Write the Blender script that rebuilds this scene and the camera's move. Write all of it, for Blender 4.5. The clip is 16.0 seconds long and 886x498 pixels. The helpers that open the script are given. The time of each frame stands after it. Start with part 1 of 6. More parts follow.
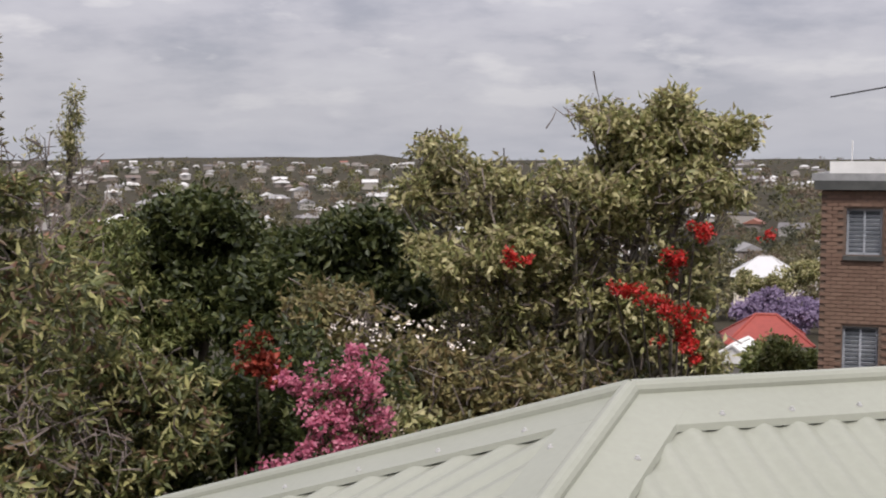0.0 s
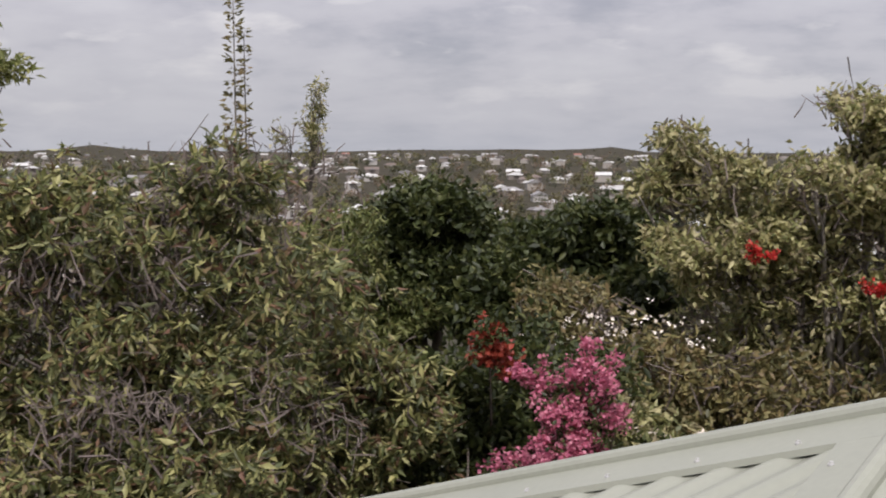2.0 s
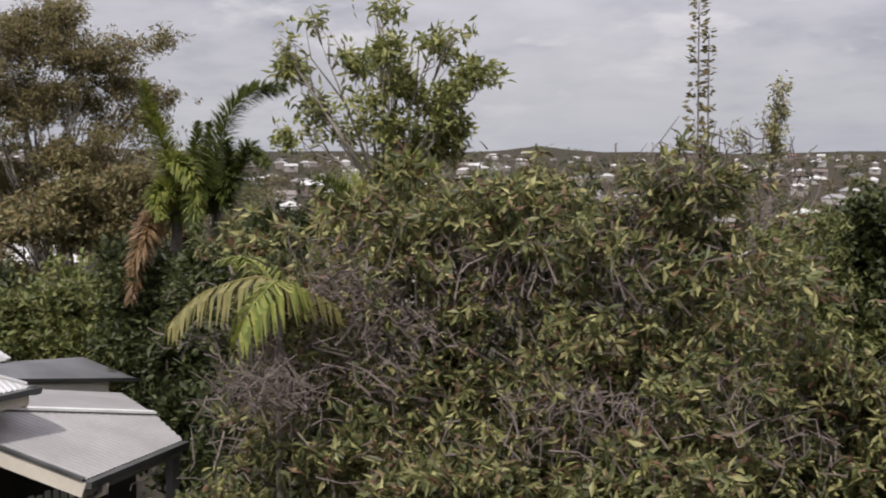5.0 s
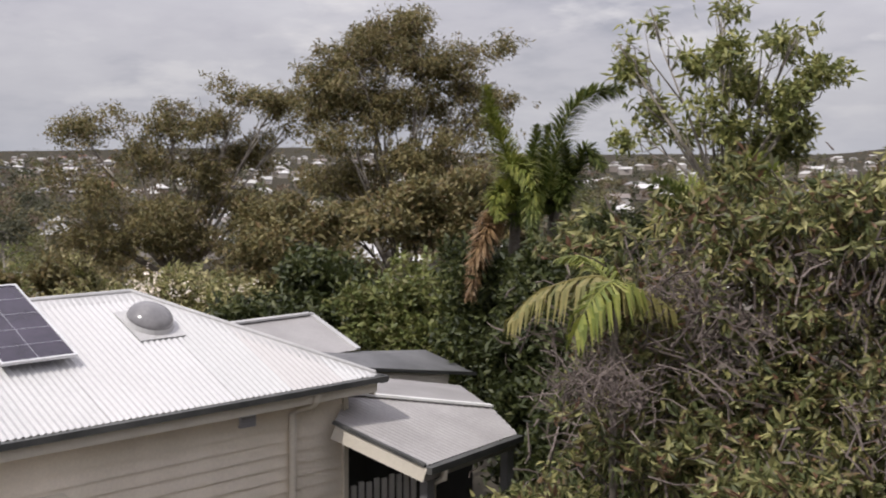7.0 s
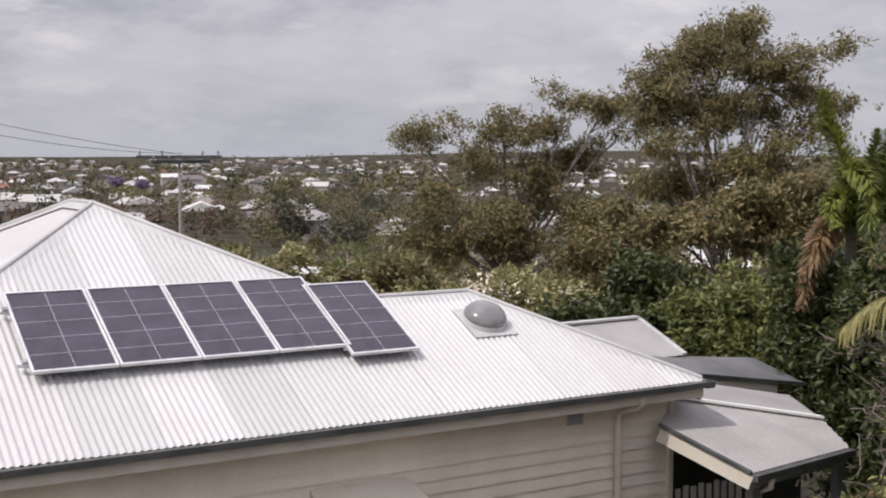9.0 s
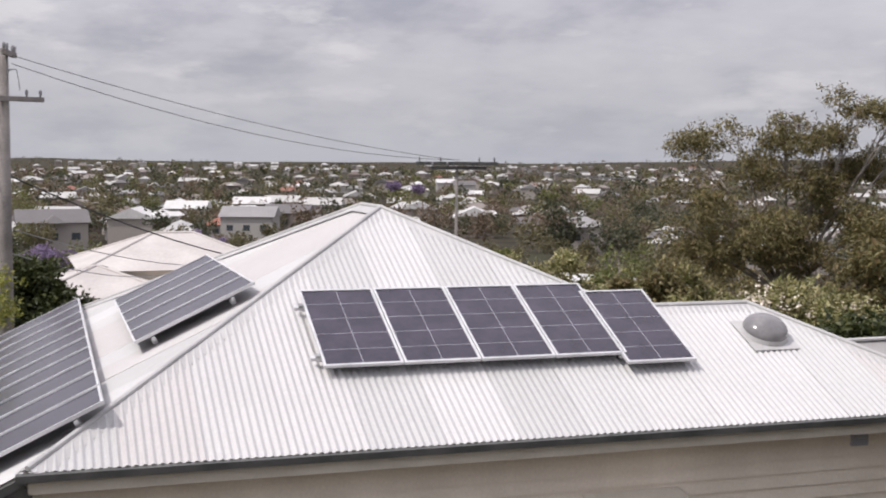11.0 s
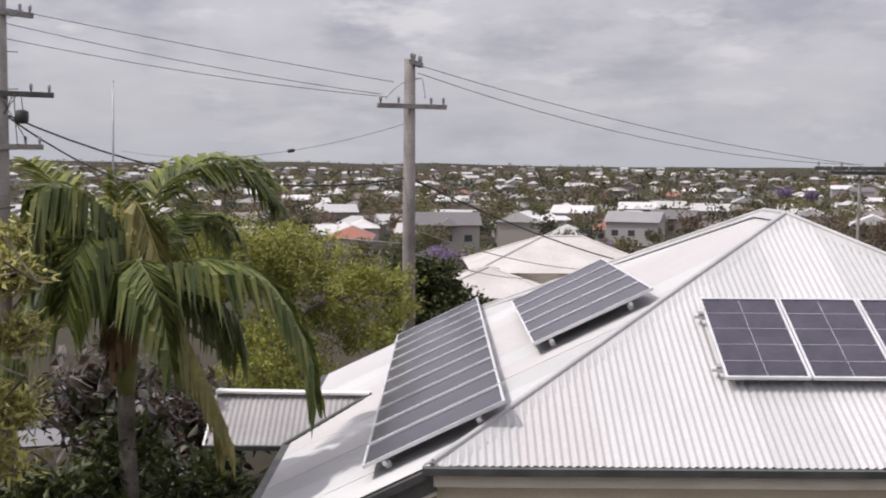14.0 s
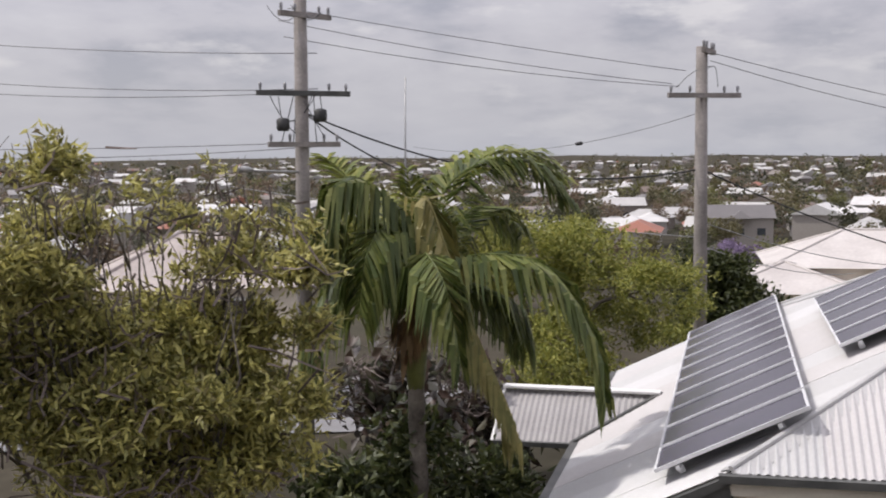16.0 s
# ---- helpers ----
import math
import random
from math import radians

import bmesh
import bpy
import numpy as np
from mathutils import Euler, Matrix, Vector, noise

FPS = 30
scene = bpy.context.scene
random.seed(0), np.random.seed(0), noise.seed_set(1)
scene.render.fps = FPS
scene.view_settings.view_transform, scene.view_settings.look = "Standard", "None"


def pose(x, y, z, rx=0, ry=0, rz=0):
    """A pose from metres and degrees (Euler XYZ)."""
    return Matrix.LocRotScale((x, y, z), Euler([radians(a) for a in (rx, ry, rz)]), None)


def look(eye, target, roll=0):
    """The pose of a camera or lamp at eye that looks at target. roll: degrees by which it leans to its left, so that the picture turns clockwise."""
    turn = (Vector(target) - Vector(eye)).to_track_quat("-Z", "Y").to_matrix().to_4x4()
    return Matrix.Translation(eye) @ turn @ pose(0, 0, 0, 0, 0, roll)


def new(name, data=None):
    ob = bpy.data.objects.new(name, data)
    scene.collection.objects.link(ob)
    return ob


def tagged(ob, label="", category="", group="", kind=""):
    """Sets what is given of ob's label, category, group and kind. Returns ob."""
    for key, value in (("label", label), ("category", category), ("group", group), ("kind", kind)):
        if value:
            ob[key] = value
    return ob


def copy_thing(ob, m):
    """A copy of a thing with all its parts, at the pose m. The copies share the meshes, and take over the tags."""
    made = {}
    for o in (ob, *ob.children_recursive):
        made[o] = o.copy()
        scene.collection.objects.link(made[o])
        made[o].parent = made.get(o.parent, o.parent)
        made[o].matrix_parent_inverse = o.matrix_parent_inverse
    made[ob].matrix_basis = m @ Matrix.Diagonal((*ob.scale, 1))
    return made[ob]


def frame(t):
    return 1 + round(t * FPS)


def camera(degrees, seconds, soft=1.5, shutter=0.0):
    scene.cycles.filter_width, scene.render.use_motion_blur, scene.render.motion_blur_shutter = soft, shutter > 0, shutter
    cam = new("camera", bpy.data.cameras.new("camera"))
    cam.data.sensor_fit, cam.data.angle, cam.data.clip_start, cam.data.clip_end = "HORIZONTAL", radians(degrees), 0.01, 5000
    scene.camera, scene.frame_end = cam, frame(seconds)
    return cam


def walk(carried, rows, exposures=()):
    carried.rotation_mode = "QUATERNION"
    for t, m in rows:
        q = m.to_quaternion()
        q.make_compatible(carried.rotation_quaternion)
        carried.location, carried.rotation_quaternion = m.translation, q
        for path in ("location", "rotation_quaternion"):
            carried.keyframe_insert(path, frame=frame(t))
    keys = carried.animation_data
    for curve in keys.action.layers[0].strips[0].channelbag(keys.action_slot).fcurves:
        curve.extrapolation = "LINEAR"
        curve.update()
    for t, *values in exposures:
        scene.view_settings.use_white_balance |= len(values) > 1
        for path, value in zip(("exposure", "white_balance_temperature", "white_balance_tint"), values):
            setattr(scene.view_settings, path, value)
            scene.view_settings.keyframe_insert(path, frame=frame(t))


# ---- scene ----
EYE = 7.0
cam = camera(40.07, 16.0, soft=1.95, shutter=0.2)
# seconds, place from the first eye, yaw, pitch, roll
ROWS = [
    (0.0, 0.000, 0.000, 0.000, 0.00, -4.19, -0.01),
    (0.5, -0.009, 0.038, -0.009, 2.57, -4.29, 0.13),
    (1.0, -0.014, 0.095, -0.022, 5.22, -4.38, 0.15),
    (1.5, -0.023, 0.122, -0.029, 8.01, -4.48, 0.15),
    (2.0, -0.054, 0.193, -0.026, 10.94, -4.55, 0.11),
    (2.5, -0.075, 0.198, -0.023, 13.99, -4.60, 0.08),
    (3.0, -0.093, 0.201, -0.023, 17.24, -4.61, 0.15),
    (5.5, -0.337, 0.192, -0.017, 35.33, -4.53, 0.26),
    (6.0, -0.322, 0.179, -0.024, 39.29, -4.52, 0.27),
    (6.5, -0.278, 0.141, -0.017, 43.28, -4.54, 0.14),
    (7.0, -0.254, 0.066, -0.032, 47.13, -4.46, 0.11),
    (7.5, -0.206, 0.005, -0.031, 51.04, -4.42, 0.08),
    (8.0, -0.134, -0.071, -0.015, 54.90, -4.42, -0.02),
    (8.5, -0.046, -0.145, -0.004, 58.75, -4.37, 0.00),
    (9.0, 0.046, -0.201, 0.011, 62.44, -4.32, -0.02),
    (11.5, 0.153, -0.362, 0.023, 78.06, -3.98, 0.53),
    (12.0, 0.101, -0.376, 0.021, 80.99, -3.93, 0.60),
    (12.5, 0.055, -0.394, 0.014, 83.94, -3.89, 0.62),
    (13.0, 0.030, -0.421, 0.010, 86.92, -3.87, 0.61),
    (13.5, 0.002, -0.459, 0.009, 89.96, -3.88, 0.51),
    (14.0, -0.060, -0.494, 0.004, 93.13, -3.92, 0.42),
    (14.5, -0.162, -0.518, 0.003, 96.40, -4.00, 0.16),
    (15.0, -0.255, -0.537, -0.001, 99.72, -4.11, -0.11),
    (15.5, -0.341, -0.559, -0.008, 103.14, -4.19, -0.42),
    (16.0, -0.395, -0.575, -0.013, 106.64, -4.22, -0.45),
]
walk(cam, [(t, pose(x, y, EYE + z, 90 + pitch, 0, yaw) @ pose(0, 0, 0, 0, 0, roll)) for t, x, y, z, yaw, pitch, roll in ROWS])
scene.view_settings.exposure = 0.0
scene.view_settings.use_white_balance = True
scene.view_settings.white_balance_temperature = 6500
scene.view_settings.white_balance_tint = 12.0

# ---- light ----
SUN_EL, SUN_YAW = 53.0, 191.0
# bearings and the spot from which each is seen
STAND = ([-20, 0, 17, 35, 47, 62, 84, 105, 120, 180], [0, 0, -0.09, -0.33, -0.25, 0.04, 0.05, -0.35, -0.4, 0], [0, 0, 0.2, 0.19, 0.07, -0.2, -0.39, -0.55, -0.57, 0])


def compass(yaw, d, z=0.0):
    """A place by its bearing to the left of +y, its distance and its height."""
    a = radians(yaw)
    sx = float(np.interp(yaw, STAND[0], STAND[1]))
    sy = float(np.interp(yaw, STAND[0], STAND[2]))
    return Vector((sx - math.sin(a) * d, sy + math.cos(a) * d, z))


def build_world():
    w = bpy.data.worlds.new("cloudy_sky")
    scene.world = w
    w.use_nodes = True
    nt = w.node_tree
    nt.nodes.clear()
    N, L = nt.nodes.new, nt.links.new
    out, bg = N("ShaderNodeOutputWorld"), N("ShaderNodeBackground")
    sky = N("ShaderNodeTexSky")
    sky.sky_type, sky.sun_disc = "NISHITA", False
    sky.sun_elevation, sky.sun_rotation = radians(SUN_EL), radians(SUN_YAW)
    tc, sep = N("ShaderNodeTexCoord"), N("ShaderNodeSeparateXYZ")
    L(tc.outputs["Generated"], sep.inputs[0])

    def op(kind, a, b=None):
        m = N("ShaderNodeMath")
        m.operation = kind
        for i, v in enumerate((a, b)):
            if v is None:
                continue
            if isinstance(v, (int, float)):
                m.inputs[i].default_value = v
            else:
                L(v, m.inputs[i])
        return m.outputs[0]

    h = op("ADD", op("MAXIMUM", sep.outputs[2], 0.0), 0.24)
    comb = N("ShaderNodeCombineXYZ")
    L(op("DIVIDE", sep.outputs[0], h), comb.inputs[0])
    L(op("DIVIDE", sep.outputs[1], h), comb.inputs[1])
    big, small = N("ShaderNodeTexNoise"), N("ShaderNodeTexNoise")
    for n, s, d in ((big, 1.1, 7.0), (small, 4.2, 6.0)):
        n.inputs["Scale"].default_value, n.inputs["Detail"].default_value = s, d
        n.inputs["Roughness"].default_value = 0.55
        L(comb.outputs[0], n.inputs["Vector"])
    ramp = N("ShaderNodeValToRGB")
    cr = ramp.color_ramp
    cr.elements[0].position, cr.elements[0].color = 0.40, (0.40, 0.395, 0.45, 1)
    cr.elements[1].position, cr.elements[1].color = 0.62, (0.63, 0.61, 0.645, 1)
    e = cr.elements.new(0.50)
    e.color = (0.55, 0.53, 0.575, 1)
    L(op("ADD", op("MULTIPLY", big.outputs["Fac"], 0.6), op("MULTIPLY", small.outputs["Fac"], 0.4)), ramp.inputs[0])
    # small flat-bottomed cumulus drifting below the deck
    flat = N("ShaderNodeMapping")
    flat.inputs["Scale"].default_value = (1.0, 1.0, 3.4)
    L(tc.outputs["Generated"], flat.inputs["Vector"])
    puff = N("ShaderNodeTexNoise")
    puff.inputs["Scale"].default_value, puff.inputs["Detail"].default_value, puff.inputs["Roughness"].default_value = 9.0, 6.0, 0.55
    L(flat.outputs[0], puff.inputs["Vector"])
    pr = N("ShaderNodeMapRange")
    pr.inputs["From Min"].default_value, pr.inputs["From Max"].default_value = 0.55, 0.66
    pr.inputs["To Min"].default_value, pr.inputs["To Max"].default_value = 0.0, 0.75
    L(puff.outputs["Fac"], pr.inputs["Value"])
    deck = N("ShaderNodeMix")
    deck.data_type = "RGBA"
    L(pr.outputs[0], deck.inputs["Factor"])
    L(ramp.outputs[0], deck.inputs[6])
    deck.inputs[7].default_value = (0.76, 0.73, 0.74, 1)
    scaled = N("ShaderNodeVectorMath")
    scaled.operation = "SCALE"
    scaled.inputs["Scale"].default_value = 0.09
    L(sky.outputs[0], scaled.inputs[0])
    mix = N("ShaderNodeMix")
    mix.data_type = "RGBA"
    mix.inputs["Factor"].default_value = 0.86
    L(scaled.outputs[0], mix.inputs[6])
    L(deck.outputs[2], mix.inputs[7])
    # grey-blue haze low over the horizon
    haze = N("ShaderNodeMix")
    haze.data_type = "RGBA"
    hr = N("ShaderNodeMapRange")
    hr.inputs["From Min"].default_value, hr.inputs["From Max"].default_value = 0.0, 0.10
    hr.inputs["To Min"].default_value, hr.inputs["To Max"].default_value = 0.75, 0.0
    L(sep.outputs[2], hr.inputs["Value"])
    L(hr.outputs[0], haze.inputs["Factor"])
    L(mix.outputs[2], haze.inputs[6])
    haze.inputs[7].default_value = (0.50, 0.52, 0.575, 1)
    # an overcast sky is brightest overhead
    zen = N("ShaderNodeVectorMath")
    zen.operation = "SCALE"
    L(haze.outputs[2], zen.inputs[0])
    L(op("ADD", op("MULTIPLY", op("POWER", op("MAXIMUM", sep.outputs[2], 0.0), 1.3), 1.55), 0.96), zen.inputs["Scale"])
    L(zen.outputs[0], bg.inputs["Color"])
    bg.inputs["Strength"].default_value = 1.0
    L(bg.outputs[0], out.inputs[0])


build_world()
sun = new("sun", bpy.data.lights.new("sun", "SUN"))
sun.data.energy, sun.data.angle, sun.data.color = 2.9, radians(1.2), (1.0, 0.96, 0.9)
sun.matrix_world = look(compass(SUN_YAW, math.cos(radians(SUN_EL)), math.sin(radians(SUN_EL))) * 80, (0, 0, 0))

# ---- materials ----


def mat(name, cols, rough=0.6, metal=0.0, scale=3.0, fine=40.0, var=0.18, bump=0.0, source="", glow=0.0, spec=0.5, stops=None, smooth=True):
    """A surface: colours mixed by source (island or object chance, or broad noise), darkened by two sizes of noise, with fine relief."""
    m = bpy.data.materials.new(name)
    m.use_nodes = True
    nt = m.node_tree
    N, L = nt.nodes.new, nt.links.new
    p = nt.nodes["Principled BSDF"]
    p.inputs["Roughness"].default_value, p.inputs["Metallic"].default_value = rough, metal
    p.inputs["Specular IOR Level"].default_value = spec
    tc = N("ShaderNodeTexCoord")
    n1, n2 = N("ShaderNodeTexNoise"), N("ShaderNodeTexNoise")
    for n, s in ((n1, scale), (n2, fine)):
        n.inputs["Scale"].default_value, n.inputs["Detail"].default_value = s, 5.0
        L(tc.outputs["Object"], n.inputs["Vector"])
    ramp = N("ShaderNodeValToRGB")
    cr = ramp.color_ramp
    if not smooth:
        cr.interpolation = "CONSTANT"
    while len(cr.elements) < len(cols):
        cr.elements.new(0.5)
    while len(cr.elements) > max(1, len(cols)):
        cr.elements.remove(cr.elements[-1])
    for i, c in enumerate(cols):
        cr.elements[i].position = stops[i] if stops else i / max(1, len(cols) - 1)
    for i, c in enumerate(cols):
        cr.elements[i].color = (*c, 1)
    if source == "island":
        L(N("ShaderNodeNewGeometry").outputs["Random Per Island"], ramp.inputs[0])
    elif source == "object":
        L(N("ShaderNodeObjectInfo").outputs["Random"], ramp.inputs[0])
    else:
        mr = N("ShaderNodeMapRange")
        mr.inputs["From Min"].default_value, mr.inputs["From Max"].default_value = 0.3, 0.7
        L(n1.outputs["Fac"], mr.inputs["Value"])
        L(mr.outputs[0], ramp.inputs[0])
    add = N("ShaderNodeMath")
    add.operation = "ADD"
    L(n1.outputs["Fac"], add.inputs[0])
    L(n2.outputs["Fac"], add.inputs[1])
    sh = N("ShaderNodeMapRange")
    sh.inputs["From Min"].default_value, sh.inputs["From Max"].default_value = 0.7, 1.3
    sh.inputs["To Min"].default_value, sh.inputs["To Max"].default_value = 1 - var, 1 + var
    L(add.outputs[0], sh.inputs["Value"])
    mul = N("ShaderNodeVectorMath")
    mul.operation = "SCALE"
    L(ramp.outputs[0], mul.inputs[0])
    L(sh.outputs[0], mul.inputs["Scale"])
    L(mul.outputs[0], p.inputs["Base Color"])
    if bump:
        b = N("ShaderNodeBump")
        b.inputs["Strength"].default_value, b.inputs["Distance"].default_value = bump, 0.01
        L(n2.outputs["Fac"], b.inputs["Height"])
        L(b.outputs[0], p.inputs["Normal"])
    if glow:
        # thin leaves let light through
        t, mx = N("ShaderNodeBsdfTranslucent"), N("ShaderNodeMixShader")
        L(mul.outputs[0], t.inputs["Color"])
        mx.inputs[0].default_value = glow
        L(p.outputs[0], mx.inputs[1])
        L(t.outputs[0], mx.inputs[2])
        L(mx.outputs[0], nt.nodes["Material Output"].inputs[0])
    return m


def leaves(name, *cols):
    cols = [(1.5 * r, 1.38 * g, 1.4 * c) for r, g, c in cols]
    return mat(name, cols, rough=0.47, scale=0.7, fine=9.0, var=0.25, source="island", glow=0.32, spec=0.45)


M_MANGO = leaves("mango_leaf", (0.03, 0.042, 0.016), (0.063, 0.082, 0.027), (0.108, 0.125, 0.042), (0.22, 0.23, 0.09), (0.32, 0.325, 0.14), (0.135, 0.155, 0.055), (0.05, 0.058, 0.027), (0.15, 0.085, 0.055), (0.18, 0.19, 0.08), (0.055, 0.07, 0.028), (0.09, 0.11, 0.04))
M_DARK = leaves("dark_leaf", (0.016, 0.023, 0.008), (0.028, 0.04, 0.012), (0.048, 0.064, 0.019), (0.078, 0.09, 0.03))
M_OLIVE = leaves("olive_leaf", (0.07, 0.085, 0.032), (0.14, 0.155, 0.055), (0.23, 0.235, 0.1), (0.35, 0.345, 0.18), (0.13, 0.11, 0.065))
M_GUM = leaves("gum_leaf", (0.055, 0.06, 0.026), (0.11, 0.108, 0.042), (0.19, 0.175, 0.075), (0.14, 0.105, 0.052))
M_BRIGHT = leaves("bright_leaf", (0.05, 0.07, 0.02), (0.1, 0.128, 0.038), (0.17, 0.195, 0.065), (0.09, 0.085, 0.035))
M_YELLOW = leaves("yellow_green_leaf", (0.1, 0.125, 0.025), (0.18, 0.205, 0.042), (0.28, 0.29, 0.075))
M_FEATHER = leaves("feathery_leaf", (0.1, 0.11, 0.035), (0.18, 0.19, 0.06), (0.3, 0.305, 0.1), (0.44, 0.44, 0.15), (0.24, 0.245, 0.08), (0.12, 0.105, 0.05))
M_PALM = leaves("palm_leaf", (0.032, 0.052, 0.012), (0.07, 0.098, 0.022), (0.14, 0.16, 0.045))
M_SPRAY = leaves("spray_leaf", (0.085, 0.11, 0.035), (0.16, 0.185, 0.06), (0.26, 0.27, 0.1))
M_FOXTAIL = leaves("foxtail_leaf", (0.09, 0.125, 0.026), (0.15, 0.185, 0.04), (0.22, 0.24, 0.06))
M_DEADPALM = leaves("dry_palm_leaf", (0.16, 0.11, 0.055), (0.25, 0.18, 0.09), (0.12, 0.08, 0.045))
M_YPALM = leaves("yellowing_palm_leaf", (0.14, 0.145, 0.045), (0.22, 0.205, 0.075), (0.1, 0.115, 0.035))
M_PINK = leaves("pink_bract", (0.29, 0.075, 0.13), (0.37, 0.12, 0.18), (0.42, 0.18, 0.23))
M_RED = leaves("red_bract", (0.26, 0.012, 0.012), (0.42, 0.025, 0.022), (0.3, 0.04, 0.025))
M_RUST = leaves("rust_bract", (0.17, 0.03, 0.018), (0.26, 0.05, 0.03), (0.12, 0.035, 0.02))
M_WHITEFLOWER = leaves("white_flower", (0.6, 0.58, 0.5), (0.75, 0.73, 0.66))
M_PURPLE = leaves("jacaranda_flower", (0.15, 0.125, 0.2), (0.21, 0.175, 0.265), (0.17, 0.145, 0.21))
# paler, greyer leaf tones for far trees: distance haze put into the colour
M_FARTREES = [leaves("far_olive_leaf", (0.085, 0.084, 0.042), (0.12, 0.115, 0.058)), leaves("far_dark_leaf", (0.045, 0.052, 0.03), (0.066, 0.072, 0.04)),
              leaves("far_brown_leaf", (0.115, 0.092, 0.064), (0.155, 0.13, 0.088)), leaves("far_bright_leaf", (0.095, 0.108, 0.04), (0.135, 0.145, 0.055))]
M_GREYLEAF = leaves("pale_backed_leaf", (0.025, 0.025, 0.02), (0.06, 0.04, 0.03), (0.04, 0.05, 0.02), (0.15, 0.15, 0.15))
M_BARK = mat("bark", [(0.09, 0.075, 0.06), (0.17, 0.15, 0.125)], 0.9, scale=4, fine=30, var=0.35, bump=0.8)
M_PALEBARK = mat("pale_bark", [(0.2, 0.17, 0.14), (0.34, 0.31, 0.27)], 0.9, scale=3, fine=25, var=0.3, bump=0.6)
M_TWIG = mat("twig", [(0.085, 0.065, 0.058), (0.2, 0.162, 0.145)], 0.9, scale=2, fine=20, var=0.3, source="island")
M_WHITEROOF = mat("white_painted_steel", [(0.475, 0.47, 0.465), (0.545, 0.54, 0.537), (0.505, 0.483, 0.475), (0.57, 0.565, 0.565)], 0.34, scale=0.8, fine=25, var=0.06, bump=0.05, source="object")
M_CAP = mat("roof_capping", [(0.42, 0.415, 0.41), (0.5, 0.49, 0.485)], 0.45, scale=2, fine=30, var=0.08)
M_GREENROOF = mat("pale_green_steel", [(0.275, 0.284, 0.232), (0.305, 0.312, 0.258)], 0.38, scale=1.5, fine=60, var=0.05, bump=0.03)
M_GREYROOF = mat("grey_steel", [(0.31, 0.295, 0.29), (0.35, 0.335, 0.33)], 0.5, scale=1.5, fine=30, var=0.1)
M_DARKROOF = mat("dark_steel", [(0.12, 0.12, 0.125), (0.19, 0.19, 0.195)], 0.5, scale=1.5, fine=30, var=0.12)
M_GUTTER = mat("dark_gutter", [(0.05, 0.052, 0.05), (0.085, 0.085, 0.08)], 0.5, scale=3, fine=40, var=0.15)
M_CREAM = mat("cream_paint", [(0.78, 0.7, 0.58), (0.84, 0.76, 0.64)], 0.6, scale=1.2, fine=35, var=0.07, bump=0.1, source="")
M_CREAMTRIM = mat("cream_trim", [(0.63, 0.575, 0.48), (0.7, 0.645, 0.55)], 0.55, scale=2, fine=30, var=0.06)
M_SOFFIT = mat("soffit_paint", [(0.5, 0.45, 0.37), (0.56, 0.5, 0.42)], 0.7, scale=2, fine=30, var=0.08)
M_CELL = mat("solar_cell", [(0.03, 0.024, 0.042), (0.048, 0.038, 0.062)], 0.18, scale=2.5, fine=14, var=0.2)
M_ALU = mat("aluminium", [(0.62, 0.62, 0.63), (0.72, 0.72, 0.73)], 0.45, 0.25, scale=3, fine=30, var=0.06)
M_BUSBAR = mat("pale_cell_gap", [(0.38, 0.38, 0.42), (0.46, 0.46, 0.5)], 0.4, var=0.05)
M_DOME = mat("smoked_dome", [(0.17, 0.165, 0.17), (0.27, 0.26, 0.26)], 0.2, scale=3, fine=20, var=0.12)
M_BRICK = mat("brown_brick", [(0.15, 0.09, 0.064), (0.2, 0.125, 0.09), (0.175, 0.105, 0.075)], 0.85, scale=2, fine=40, var=0.15, bump=0.3, source="object")
M_BRICKWALL = mat("brown_brick_wall", [(0.155, 0.093, 0.066), (0.195, 0.12, 0.086)], 0.85, scale=2, fine=40, var=0.2, bump=0.3)
M_MORTAR = mat("mortar", [(0.12, 0.082, 0.062), (0.15, 0.105, 0.08)], 0.9, scale=3, fine=40, var=0.15)
M_GLASS = mat("window_glass", [(0.05, 0.06, 0.07), (0.09, 0.1, 0.11)], 0.08, var=0.1)
M_WHITE = mat("white_paint", [(0.7, 0.69, 0.67), (0.78, 0.77, 0.75)], 0.5, scale=2, fine=30, var=0.07)
M_BLIND = mat("pale_blind", [(0.24, 0.26, 0.29), (0.36, 0.37, 0.4)], 0.6, var=0.08)
M_POLE = mat("weathered_timber_pole", [(0.19, 0.172, 0.16), (0.29, 0.265, 0.25)], 0.9, scale=1.2, fine=22, var=0.22, bump=0.6)
M_STEEL = mat("galvanised_steel", [(0.3, 0.3, 0.3), (0.42, 0.42, 0.42)], 0.5, 0.5, var=0.1)
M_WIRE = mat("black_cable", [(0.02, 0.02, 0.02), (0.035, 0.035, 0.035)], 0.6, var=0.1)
M_WIREPALE = mat("weathered_wire", [(0.16, 0.16, 0.17), (0.22, 0.22, 0.23)], 0.5, var=0.1)
M_PORCELAIN = mat("insulator", [(0.2, 0.2, 0.21), (0.3, 0.3, 0.31)], 0.3, var=0.1)
M_GROUND = mat("grass_and_soil", [(0.04, 0.038, 0.027), (0.062, 0.054, 0.04), (0.046, 0.046, 0.031)], 0.95, scale=0.05, fine=1.5, var=0.3, spec=0.05)
